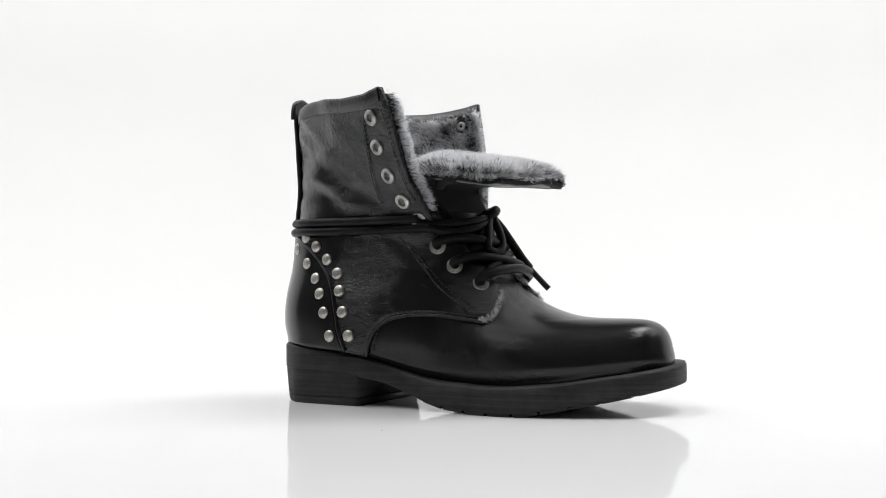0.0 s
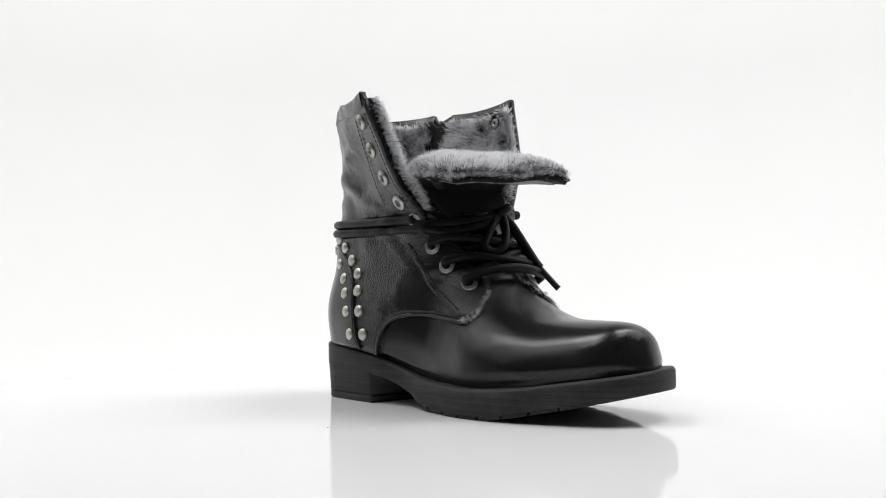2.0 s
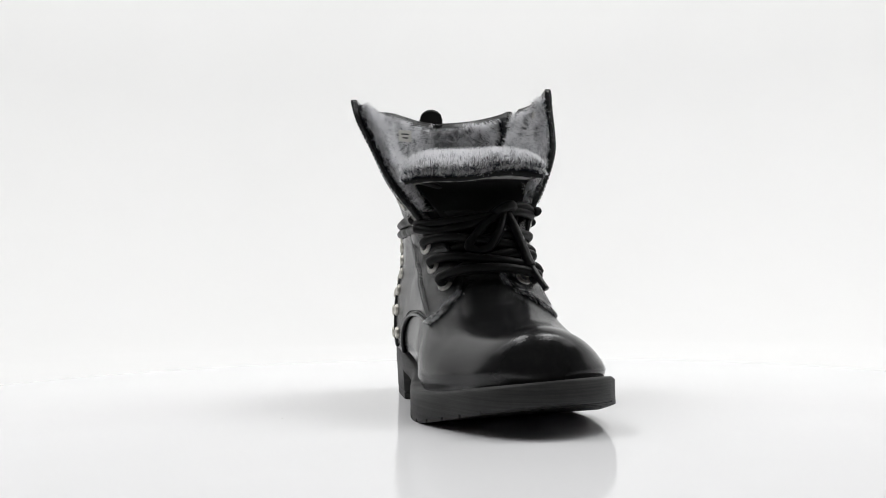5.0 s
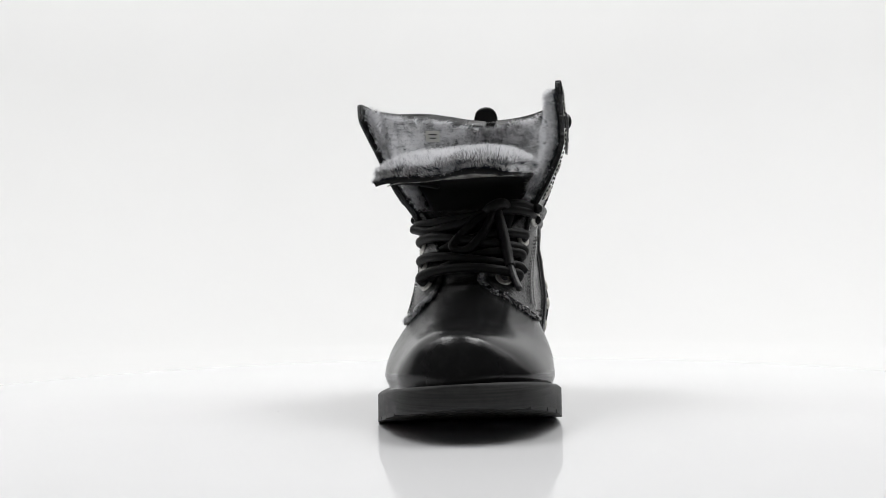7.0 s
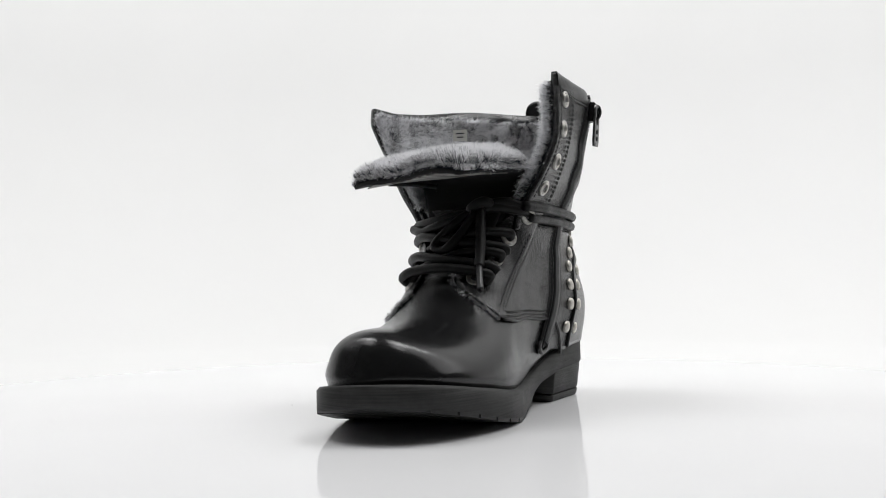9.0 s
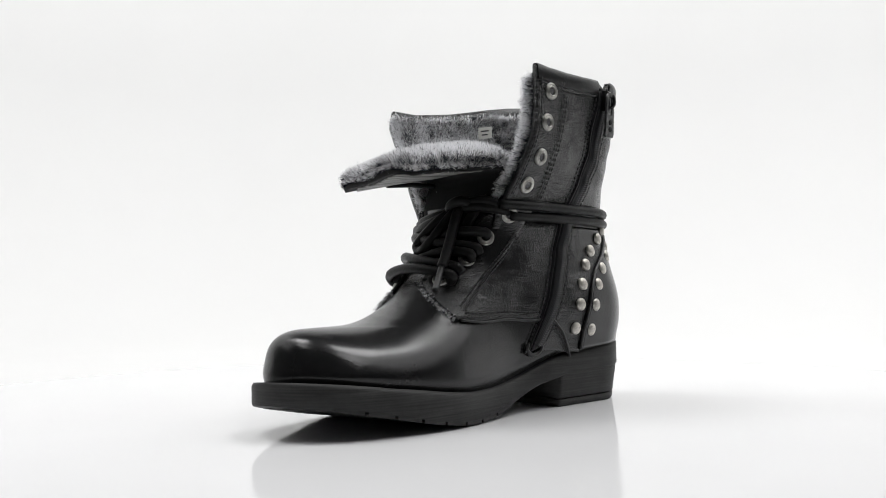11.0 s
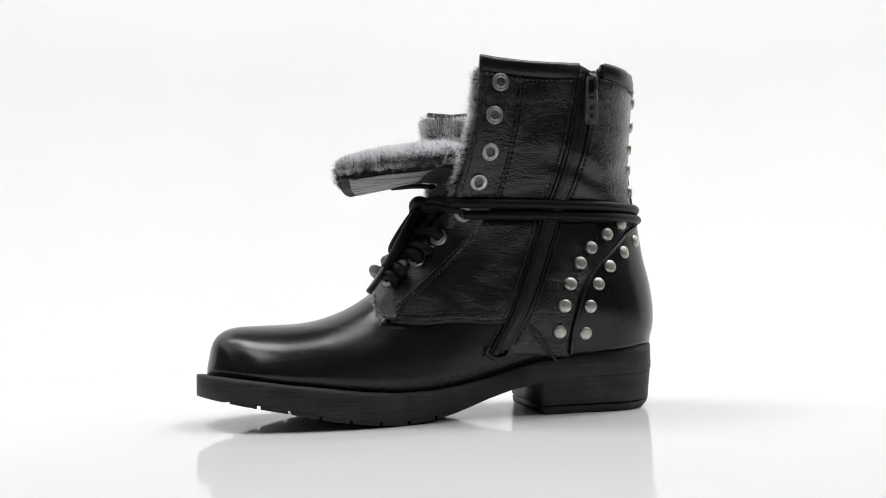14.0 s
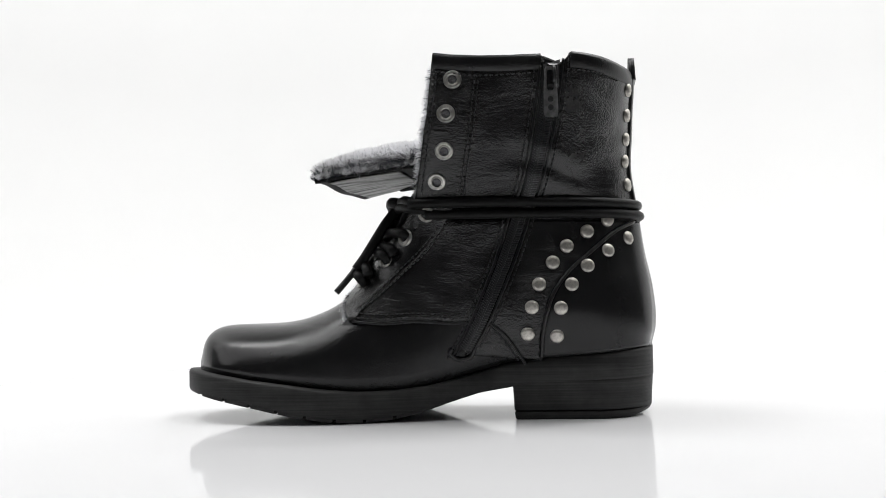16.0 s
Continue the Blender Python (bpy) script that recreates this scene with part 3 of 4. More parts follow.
def panels():
    # heel counters, quarters and eyelet facings
    back = lambda s: [(np.interp(z, BACK_LINE[:, 0] * 1000, BACK_LINE[:, 1] * 1000) + 0.3, z) for z in (44.2, 53, 64, 75, 86, 97, 108, 117)]
    patch("heel_counter", M_SEAM, back(1), 1, 0.0017, SMOOTH, label="smooth black leather heel counter", m=24)
    patch("heel_counter", L_SEAM, back(-1), -1, 0.0017, SMOOTH, label="smooth black leather heel counter", m=24)
    patch("quarter", [(38.5, 60.8), (21, 59.4), (1.4, 60.4), (-18.3, 59.2), (-36, 60)], [(5, 118), (-8, 119), (-22, 119), (-40, 119), (-55, 119)],
          1, 0.0012, LEATHER, label="grained black leather quarter")
    patch("quarter", [(-60, 39), (-52, 37.6), (-44.3, 36.6), (-40.9, 45.9), (-34.5, 55), (-22.2, 61.1), (-1.9, 62.9), (18.1, 61.4), (39.7, 57.9)],
          [(-114, 118), (-94, 118.5), (-76, 119), (-58, 119), (-44, 119), (-30, 119), (-18, 119), (-6, 118), (6, 117)], -1, 0.0010, LEATHER,
          label="grained black leather quarter", n=60)
    patch("back_quarter", [(-25, 41), (-34.6, 60), (-44.6, 82), (-53, 105), (-57, 118)], [(-68.7, 37.4), (-70, 52.5), (-77.2, 76.8), (-96.6, 98), (-120, 117)],
          1, 0.0006, LEATHER, label="grained black leather side panel")
    patch("eyelet_facing", [(41.5, 61), (45, 70), (42, 80), (31, 94), (17, 110), (5, 124), (3, 130)], [(37, 61.2), (31.9, 68.9), (22, 77), (8.4, 89.9), (-1.9, 99.5), (-12.3, 112.3), (-20, 126)],
          1, 0.0024, LEATHER, label="black leather eyelet facing with fur edge")
    patch("eyelet_facing", [(42.5, 61), (43, 68), (39.5, 79), (26, 96), (13, 112), (4, 128)], [(33, 61.3), (24.4, 67.3), (8.5, 79.7), (-7.7, 98), (-17, 110), (-24, 124)],
          -1, 0.0024, LEATHER, label="black leather eyelet facing with fur edge")
    # seams: welts and stitch rows
    for sign, seam in ((1, M_SEAM), (-1, L_SEAM)):
        part("seam_piping", tube("seam_piping", on_side(seam, sign, 0.0014), 0.0011, EDGE, 6), boot)
    part("seam_piping", tube("seam_piping", on_side([(-44.3, 36.6), (-40.9, 45.9), (-34.5, 55), (-22.2, 61.1), (-1.9, 62.9), (18.1, 61.4), (39.7, 57.9)], -1, 0.0012), 0.0011, EDGE, 6), boot)
    part("seam_piping", tube("seam_piping", on_side([(39, 60.6), (21, 59.4), (1.4, 60.4), (-18.3, 59.2), (-31, 59.6)], 1, 0.0011), 0.0008, EDGE, 6), boot)
    part("seam_piping", tube("seam_piping", on_side([(-39.5, 60), (-50.5, 50.2), (-59.7, 35.6)], 1, 0.0008), 0.0009, EDGE, 6), boot)
    rows = [(1, False, [(40, 62.6), (21, 62), (1.4, 63), (-18, 62), (-30, 62.4)]), (1, False, [(38, 65), (21, 64.6), (1.4, 65.4), (-18, 64.4), (-29, 64.8)]), (1, False, [(33.5, 66.3), (22.5, 75.5), (8, 89), (-2.4, 99), (-12.8, 112)]),
            (1, False, [(36, 67.5), (25, 77), (10.4, 90.8), (0, 101), (-10, 113.5)]), (1, True, [(-26.6, 132.7), (-30.2, 149.7), (-34.4, 171.1), (-38.2, 198)]),
            (1, True, [(-24.6, 132.7), (-28, 149.7), (-32.2, 171.1), (-36, 198)]), (1, True, [(-2.5, 134), (-5.5, 147), (-8.8, 162), (-11.7, 177), (-14, 193), (-15, 206)]),
            (1, False, [(-37.2, 60), (-48.5, 48.6), (-57.4, 35)]), (-1, False, [(-40, 39), (-37, 47), (-31.5, 57), (-21, 63.8), (-2, 65.4), (18, 64), (36, 60.5)]),
            (-1, False, [(32, 63), (23, 69), (7, 81), (-8, 99), (-18, 111)]), (-1, False, [(34, 64.5), (25, 71), (9.4, 82.6), (-6, 100.5), (-15.6, 112)]),
            (-1, True, [(-25.4, 188), (-28.6, 169.3), (-30.5, 148.9), (-28.5, 132)]), (-1, True, [(-1.5, 134), (-4, 147), (-5, 163), (-5, 177), (-6, 192)]),
            (1, True, [(-86, 200.5), (-105, 199.5), (-117, 198)]), (1, True, [(-14, 200.5), (-39, 197.5), (-70, 198.5)])]
    for sign, high, pts in rows:
        stitches("stitching", on_side(pts, sign, 0.0030 if not high and pts[0][0] > 30 and pts[-1][1] > 90 else 0.0016 if not high else 0.0009, 10, high))


def hardware():
    for sign, low, high_row in ((1, M_EYES_LOW, M_EYES_HIGH), (-1, L_EYES_LOW, L_EYES_HIGH)):
        for row, high, lift in ((low, False, 0.0027), (high_row, True, 0.0006)):
            for x, z in row:
                m = facing(x / 1000, z / 1000, sign, high, lift)
                e = part("eyelet", EYELET, boot, "worn silver metal eyelet", m)
                part("eyelet_hole", HOLE, e)
    for sign, rows in ((1, (M_FRONT, M_REAR)), (-1, (L_FRONT, L_REAR))):
        for row in rows:
            for x, z in row:
                part("stud", STUD, boot, "domed antique silver stud", facing(x / 1000, z / 1000, sign, False, 0.0018))
    back = ring_mesh("eyelet_back", 0.0022, 0.0011, 0.0006, SILVER)
    part("eyelet_back", back, boot, "silver back of an eyelet on the lining", facing(-0.0235, 0.1958, 1, True, -0.0092))
    # strap of studs up the back
    path = [(np.interp(z, BACK_LINE[:, 0], BACK_LINE[:, 1]), z) for z in np.linspace(0.128, 0.206, 20)]
    outer = np.array([[(x - 0.0022 + 0.0016 * (w / 0.0085) ** 2, 0.016 + w, z) for w in np.linspace(-0.0085, 0.0085, 7)] for x, z in path])
    part("back_strap", slab("back_strap", outer, outer + np.array([0.003, 0, 0]), EDGE), boot, "black leather strip down the back seam")
    for z in (0.139, 0.153, 0.166, 0.180, 0.195):
        x = float(np.interp(z, BACK_LINE[:, 0], BACK_LINE[:, 1]))
        for sign, on in ((-1, 0.0007), (1, 0.0021)):
            part("stud", STUD, boot, "domed antique silver stud", facing(x + on, z, sign, True, 0.0006))
    # pull loop at the back of the collar
    a = np.linspace(-1, 1, 15)
    up = np.linspace(0, 1, 8)
    wide = np.array([[(-0.1270 + 0.0006 * u, 0.0155 + 0.0088 * w, 0.203 + u * (0.007 + 0.0078 * math.sqrt(max(0.0, 1 - w * w)))) for w in a] for u in up])
    part("pull_loop", slab("pull_loop", wide, wide + np.array([0.0036, 0, 0]), EDGE), boot, "black leather pull loop at the collar")


def zipper():
    for name, line, high in (("zip_tape", M_ZIP_LOW, False), ("zip_tape", M_ZIP_HIGH, True)):
        a = [(x - 4.6, z + 1.6) for x, z in line]
        b = [(x + 4.6, z - 1.6) for x, z in line]
        tape = patch(name, a, b, 1, 0.0026 if not high else 0.0008, TAPE, high, 30, 7, "woven black zip tape")
        # teeth
        c = on_side(line, 1, 0.0028 if not high else 0.0010, 30, high)
        d = np.r_[0, np.cumsum(np.linalg.norm(np.diff(c, axis=0), axis=1))]
        verts, faces = [], []
        for i, s in enumerate(np.arange(0.002, d[-1] - 0.001, 0.0007)):
            p = np.array([np.interp(s, d, c[:, k]) for k in range(3)])
            q = np.array([np.interp(min(s + 0.001, d[-1]), d, c[:, k]) for k in range(3)])
            t = (q - p) / (np.linalg.norm(q - p) + 1e-9)
            out = np.array([0, 1.0, 0])
            w = np.cross(t, out)
            w /= np.linalg.norm(w)
            half = 1 if i % 2 else -1
            base = len(verts)
            for dx, rise in ((-0.0006, 0.0), (0.0036, 0.0012)):
                for dy in (-0.0003, 0.0011 if dx < 0 else 0.0006):
                    for dz in (-0.00042, 0.00042):
                        verts.append(p + w * dx * half + out * dy + t * (dz + rise))
            faces += [tuple(base + k for k in q) for q in ((0, 1, 3, 2), (4, 6, 7, 5), (0, 4, 5, 1), (2, 3, 7, 6), (0, 2, 6, 4), (1, 5, 7, 3))]
        part("zip_teeth", mesh("zip_teeth", verts, faces, COIL, False), tape, "fine black zip coil")["kind"] = "stuff"
        for k, shift in ((1, 6.4), (-1, -6.4)):
            seam = [(x + shift, z - shift * 0.35) for x, z in line]
            part("zip_welt", tube("zip_welt", on_side(seam, 1, 0.0014 if not high else 0.0004, 10, high), 0.0008, EDGE, 6), boot)
            seam = [(x + shift * 1.5, z - shift * 0.5) for x, z in line]
            stitches("stitching", on_side(seam, 1, 0.0016 if not high else 0.0008, 10, high))
    part("zip_welt", tube("zip_welt", on_side([(-31, 45), (-28.5, 40.2), (-22, 38.6), (-17, 42), (-18, 45)], 1, 0.0014), 0.0015, EDGE, 6), boot)
    # slider and puller
    m = facing(-0.0778, 0.1965, 1, True, 0.0035)
    s = [[(x, y, z) for x, y in ((-0.0036, -0.0065), (0.0036, -0.0065), (0.0030, 0.0065), (-0.0030, 0.0065))] for z in (-0.002, 0.0012, 0.0024)]
    s[2] = [(x * 0.7, y * 0.8, z) for x, y, z in s[2]]
    slider = part("zip_slider", loft("zip_slider", s, DARK_METAL, False), boot, "blackened metal zip slider", m)
    hook = [(0, -0.004, 0.0016), (0, -0.0035, 0.0040), (0, 0.0, 0.0050), (0, 0.0035, 0.0040), (0, 0.0045, 0.0016)]
    part("slider_bridge", tube("slider_bridge", smooth_line(hook, 5), 0.0011, DARK_METAL, 8), slider)
    # tab: two arms hung on the bridge, a tapered plate with a pierced end
    outline = [(-3.1, 1.5), (-2.2, 3.2), (2.2, 3.2), (3.1, 1.5), (3.7, -9.0), (4.0, -22.0), (3.2, -24.6), (-3.2, -24.6), (-4.0, -22.0), (-3.7, -9.0)]
    slot = [(-1.6, 0.6), (-1.1, 1.4), (1.1, 1.4), (1.6, 0.6), (2.0, -4.0), (1.9, -9.0), (1.2, -10.2), (-1.2, -10.2), (-1.9, -9.0), (-2.0, -4.0)]
    k = len(outline)
    rings = [(outline, -0.8), (outline, 0.5), ([(x * 0.9, z) for x, z in outline], 0.8), ([(x * 1.1, z) for x, z in slot], 0.8), (slot, 0.4), (slot, -0.8)]
    verts = [(x / 1000, y / 1000, z / 1000) for ring, y in rings for x, z in ring]
    faces = [tuple(i % len(verts) for i in q) for q in grid_faces(len(rings) + 1, k, True)]
    puller = part("zip_puller", mesh("zip_puller", verts, faces, TAB, False), boot, "hanging worn grey metal zip puller", pose(-0.0778, 0.0810, 0.1975, -4, 0, 0))
    eye = [(0.02, 0.2), (1.5, 0.2), (1.7, -0.3)]
    part("puller_inlay", spun("puller_inlay", eye, TAPE, 12), puller, "", pose(0, 0.0009, -0.0195, -90, 0, 0))
    part("puller_inlay", spun("puller_inlay", eye, TAPE, 12), puller, "", pose(0, 0.0009, -0.0150, -90, 0, 0))


def wrap_line(z_med, z_lat, lift, x_end_med, x_end_lat):
    """Round the ankle from the outer to the inner top eyelet."""
    c = np.sin(np.linspace(0, 1, 60) * math.pi / 2)
    halves = []
    for sign, z0, xe in ((-1, z_lat, x_end_lat), (1, z_med, x_end_med)):
        zb = (z_med + z_lat) / 2 + 0.001
        z = z0 + (zb - z0) * c ** 2
        xb = np.interp(z, BACK_LINE[:, 0], BACK_LINE[:, 1])
        x = xe + (xb - xe) * c
        x[-1] += 1e-5
        p = put_side(x, z, sign, 0.0, True)
        mid = np.array([-0.065, 0.02, 0])
        d = p - mid
        d[:, 2] = 0
        d[:, 0] *= 0.6
        k = np.linalg.norm(d, axis=1, keepdims=True)
        halves.append(p + d / k * lift)
    return np.vstack([halves[0], halves[1][::-1][1:]])


def laces():
    low, high = wrap_line(0.1218, 0.1178, 0.0020, -0.0055, 0.004), wrap_line(0.1283, 0.1238, 0.0020, 0.004, -0.005)
    for line in (low, high):
        part("lace_wrap", tube("lace_wrap", line, 0.0030, CORD, 10), boot, "round waxed black lace wound round the ankle")
    def strand(pts, r=0.0030, label="", name="lace"):
        return part(name, tube(name, smooth_line(np.array(pts) / 1000, 10), r, CORD, 10), boot, label)
    # rungs across the tongue
    strand([(31, 3, 80.5), (34, -3.5, 85.5), (40, 6, 89.5), (43.5, 26, 91.5), (42.5, 44, 90), (37, 57, 87), (34.5, 54, 83)])
    strand([(15.5, -1, 92.5), (18, -6.5, 96.5), (28, 4, 99), (36, 24, 97), (37, 42, 94.5), (33, 56, 92), (31, 60, 88)])
    strand([(34, 2, 84), (33, 8, 90), (34, 22, 96), (30, 42, 101), (23, 57, 99.5), (20, 55, 95.5)])
    strand([(4.8, -4, 105.5), (7, -9, 109), (18, 2, 111.5), (27, 22, 109), (27, 42, 106), (18, 57, 103), (16, 58, 99)])
    strand([(16, 0, 95), (19, 6, 102), (26, 22, 108), (22, 44, 112.5), (11, 58, 112), (8, 55, 108.5)])
    strand([(-5, -12, 122), (4, -10, 120), (15, 6, 121), (19, 22, 123), (17, 38, 125.5)])
    strand([(4, -14, 117.5), (13, -2, 115), (20, 14, 118), (20, 30, 122), (16, 40, 126)])
    strand([(-5, 62, 124), (4, 61, 126), (12, 52, 127.5), (16, 42, 127)])
    strand([(3, 62, 128.5), (9, 56, 131), (14, 46, 130), (15, 38, 128)])
    # knot, loop and loose ends
    strand([(14, 34, 124), (20, 38, 128), (19, 45, 131), (13, 47, 129), (11, 41, 126), (16, 36, 124), (21, 41, 125)], 0.0034, "tied knot of black lace", "lace_knot")
    strand([(17, 40, 127), (22, 30, 121), (27, 20, 111), (29, 16, 105), (31, 22, 102), (32, 29, 105), (28, 35, 113), (22, 39, 122), (18, 41, 126)], 0.0028, "hanging loop of black lace", "lace_loop")
    strand([(17, 42, 127), (23, 45, 119), (30, 48.5, 107), (36, 51, 97), (40, 52.6, 91.5)], 0.0031, "loose black lace end")
    part("aglet", tube("aglet", smooth_line(np.array([(39.6, 52.4, 92.2), (45, 55.5, 85), (50.5, 58.8, 78)]) / 1000, 6), 0.0020, EDGE, 8), boot, "dark plastic lace tip")


def tongue_grid(pad=0.0, n=60, m=36, side_in=0.0, sink=0.0):
    """The tongue, folded forwards over the laces: leather below, padding and pile above."""
    path = smooth_line(np.array([(16, 108), (13, 118), (7, 129), (0, 138), (-5, 144), (-5, 149), (2, 151), (18, 150), (34, 148.5), (50, 146.5), (62, 144.8)]) / 1000, 10)
    d = np.r_[0, np.cumsum(np.linalg.norm(np.diff(path, axis=0), axis=1))]
    s = np.linspace(0, 1, n)
    x, z = np.interp(s * d[-1], d, path[:, 0]), np.interp(s * d[-1], d, path[:, 1])
    lat = np.interp(s, [0, 0.15, 0.35, 0.5, 0.75, 1], [0.006, 0.002, -0.010, -0.018, -0.023, -0.026]) + side_in
    med = np.interp(s, [0, 0.15, 0.35, 0.5, 0.75, 1], [0.048, 0.052, 0.060, 0.064, 0.060, 0.055]) - side_in
    w = np.linspace(0, 1, m)
    tip = np.clip((s - 0.45) / 0.55, 0, 1)
    X = x[:, None] + (w - 0.5)[None, :] * 0.011 * tip[:, None] - 0.004 * tip[:, None] * (2 * w - 1)[None, :] ** 8
    Y = lat[:, None] * (1 - w) + med[:, None] * w
    Z = z[:, None] + (w - 0.5)[None, :] * 0.004 * tip[:, None] - 0.003 * np.clip(s - 0.4, 0, 1)[:, None] * (2 * w - 1)[None, :] ** 2
    Z = Z + 0.0010 * np.sin(w * 9 + 1)[None, :] * tip[:, None]
    p = np.stack([X, Y, Z], -1)
    nrm = grid_normals(p)
    if nrm[-3, m // 2, 2] < 0:
        nrm = -nrm
    height = np.interp(s, [0, 0.3, 0.5, 0.8, 0.95, 1], [0.3, 0.8, 1, 0.75, 0.4, 0.1])[:, None] * (1 - np.abs(2 * w - 1) ** 5)[None, :]
    p = p + nrm * (height * pad - sink)[..., None]
    out = grid_normals(p)
    if out[-6, m // 2, 2] < 0:
        out = -out
    return p, out


def strands(name, roots, normals, length, lean, seed, width=0.00017, swirl=0.8, tone=0.0):
    """Hairs as thin tapering blades, dark at the root and pale at the tip."""
    rng = np.random.default_rng(seed)
    n = len(roots)
    j = rng.normal(size=(n, 3))
    clump = np.sin(roots @ np.array([[311, 120, 77], [140, 290, 51], [91, 60, 330]]).T)
    d = normals + lean + 0.40 * j * swirl + 0.30 * clump
    d /= np.linalg.norm(d, axis=1, keepdims=True)
    L = (length * rng.uniform(0.55, 1.15, n))[:, None]
    side_v = np.cross(d, rng.normal(size=(n, 3)))
    side_v /= np.linalg.norm(side_v, axis=1, keepdims=True) + 1e-9
    droop = np.array([0, 0, -1.0]) * L * rng.uniform(0.0, 0.3, n)[:, None] + lean * L * 0.35
    mid, tip = roots + d * L * 0.62 + droop * 0.25, roots + d * L + droop
    w = side_v * width
    v = np.stack([roots - w, roots + w, mid - w * 0.8, mid + w * 0.8, tip], 1).reshape(-1, 3)
    b = (np.arange(n) * 5)[:, None]
    quads = b + np.array([[0, 1, 3, 2]])
    tris = b + np.array([[2, 3, 4]])
    me = bpy.data.meshes.new(name)
    me.vertices.add(n * 5)
    me.vertices.foreach_set("co", v.astype(np.float32).ravel())
    me.loops.add(n * 7)
    me.loops.foreach_set("vertex_index", np.hstack([quads, tris]).astype(np.int32).ravel())
    me.polygons.add(n * 2)
    starts = (np.arange(n)[:, None] * 7 + np.array([[0, 4]])).ravel()
    me.polygons.foreach_set("loop_start", starts.astype(np.int32))
    me.update(calc_edges=True)
    me.validate()
    a = me.attributes.new("pile", "FLOAT", "POINT")
    # small dark and pale tufts, a few millimetres across
    bend = 2.2 * np.sin(roots @ np.array([[410, -330, 250], [-270, 420, 360]], float).T)
    tuft = np.sin(roots @ np.array([1150, 620, 800.0]) + bend[:, 0]) * np.sin(roots @ np.array([-560, 1210, 930.0]) + bend[:, 1])
    shade = (rng.normal(0.0, 0.22, n) + 0.38 * tuft)[:, None] + np.array([[-0.33, -0.33, 0.32, 0.32, 0.90]]) + np.reshape(tone, (-1, 1))
    a.data.foreach_set("value", shade.astype(np.float32).ravel())
    me.materials.append(FUR)
    return me


def scatter(p, nrm, n, rng, keep=None):
    """Random places on a grid of points."""
    a, b = p.shape[:2]
    i, j = rng.uniform(0, a - 1.001, n), rng.uniform(0, b - 1.001, n)
    e1 = np.linalg.norm(p[np.minimum(i.astype(int) + 1, a - 1), j.astype(int)] - p[i.astype(int), j.astype(int)], axis=1)
    e2 = np.linalg.norm(p[i.astype(int), np.minimum(j.astype(int) + 1, b - 1)] - p[i.astype(int), j.astype(int)], axis=1)
    area = e1 * e2
    ok = rng.uniform(0, 1, n) < area / np.percentile(area, 97)
    i, j = i[ok], j[ok]
    i0, j0 = i.astype(int), j.astype(int)
    u, v = (i - i0)[:, None], (j - j0)[:, None]
    def mixed(q):
        return q[i0, j0] * (1 - u) * (1 - v) + q[i0 + 1, j0] * u * (1 - v) + q[i0, j0 + 1] * (1 - u) * v + q[i0 + 1, j0 + 1] * u * v
    return mixed(p), mixed(nrm)


def tongue():
    top, n = tongue_grid(0.010)
    low, _ = tongue_grid(0.0, sink=0.0016)
    t = part("tongue", slab("tongue", top, low, SUEDE), boot, "padded black leather tongue folded forwards")
    # thin sheet below the tongue that carries the painted grey sheen
    g, _ = tongue_grid(0.0, side_in=0.0050, sink=0.0018)
    back, _ = tongue_grid(0.0, side_in=0.0050, sink=0.0024)
    part("tongue_underside", slab("tongue_underside", back[33:57], g[33:57], GREY_SHEEN), t, "wrinkled leather underside of the tongue, floor's grey reflection put into its colour")
    strip = smooth_line(np.array([(2, 2, 144.5), (12, -9, 146), (25, -19, 145.8)]) / 1000, 8)
    part("gusset_strip", tube("gusset_strip", strip, 0.0016, SUEDE, 8, flat=2.0), t, "narrow black leather strip under the tongue")
    rng = np.random.default_rng(5)
    # shade on the tongue's sides is put into the pile's tone towards the rim
    along, across = np.linspace(1, 0, n.shape[0])[:, None], np.linspace(0, 1, n.shape[1])[None, :]
    rim = np.minimum(along / 0.26, np.minimum(across, 1 - across) / 0.16)
    field = np.concatenate([n, (0.06 - 0.50 * np.clip(1 - rim, 0, 1))[..., None]], -1)
    r, nn = scatter(top[14:-1, 1:-1], field[14:-1, 1:-1], 230000, rng)
    pile = strands("tongue_fur", r, nn[:, :3], 0.0088, np.array([0.12, -0.05, 0.12]), 6, tone=nn[:, 3])
    edge = [scatter(top[-6:], n[-6:], 34000, rng), scatter(top[26:, :4], n[26:, :4], 14000, rng), scatter(top[26:, -4:], n[26:, -4:], 14000, rng)]
    # lowered tone paints the shaded front and sides into the edge hairs
    short = strands("edge_fur", np.vstack([e[0] for e in edge]), np.vstack([e[1] for e in edge]), 0.0040, np.array([0.12, 0.0, -0.05]), 7, tone=-0.36)
    part("edge_fur", short, t, "short fur along the tongue's edge, shade put into its tone")["kind"] = "stuff"
    part("tongue_fur", pile, t, "frosted grey fur on the tongue")["kind"] = "stuff"


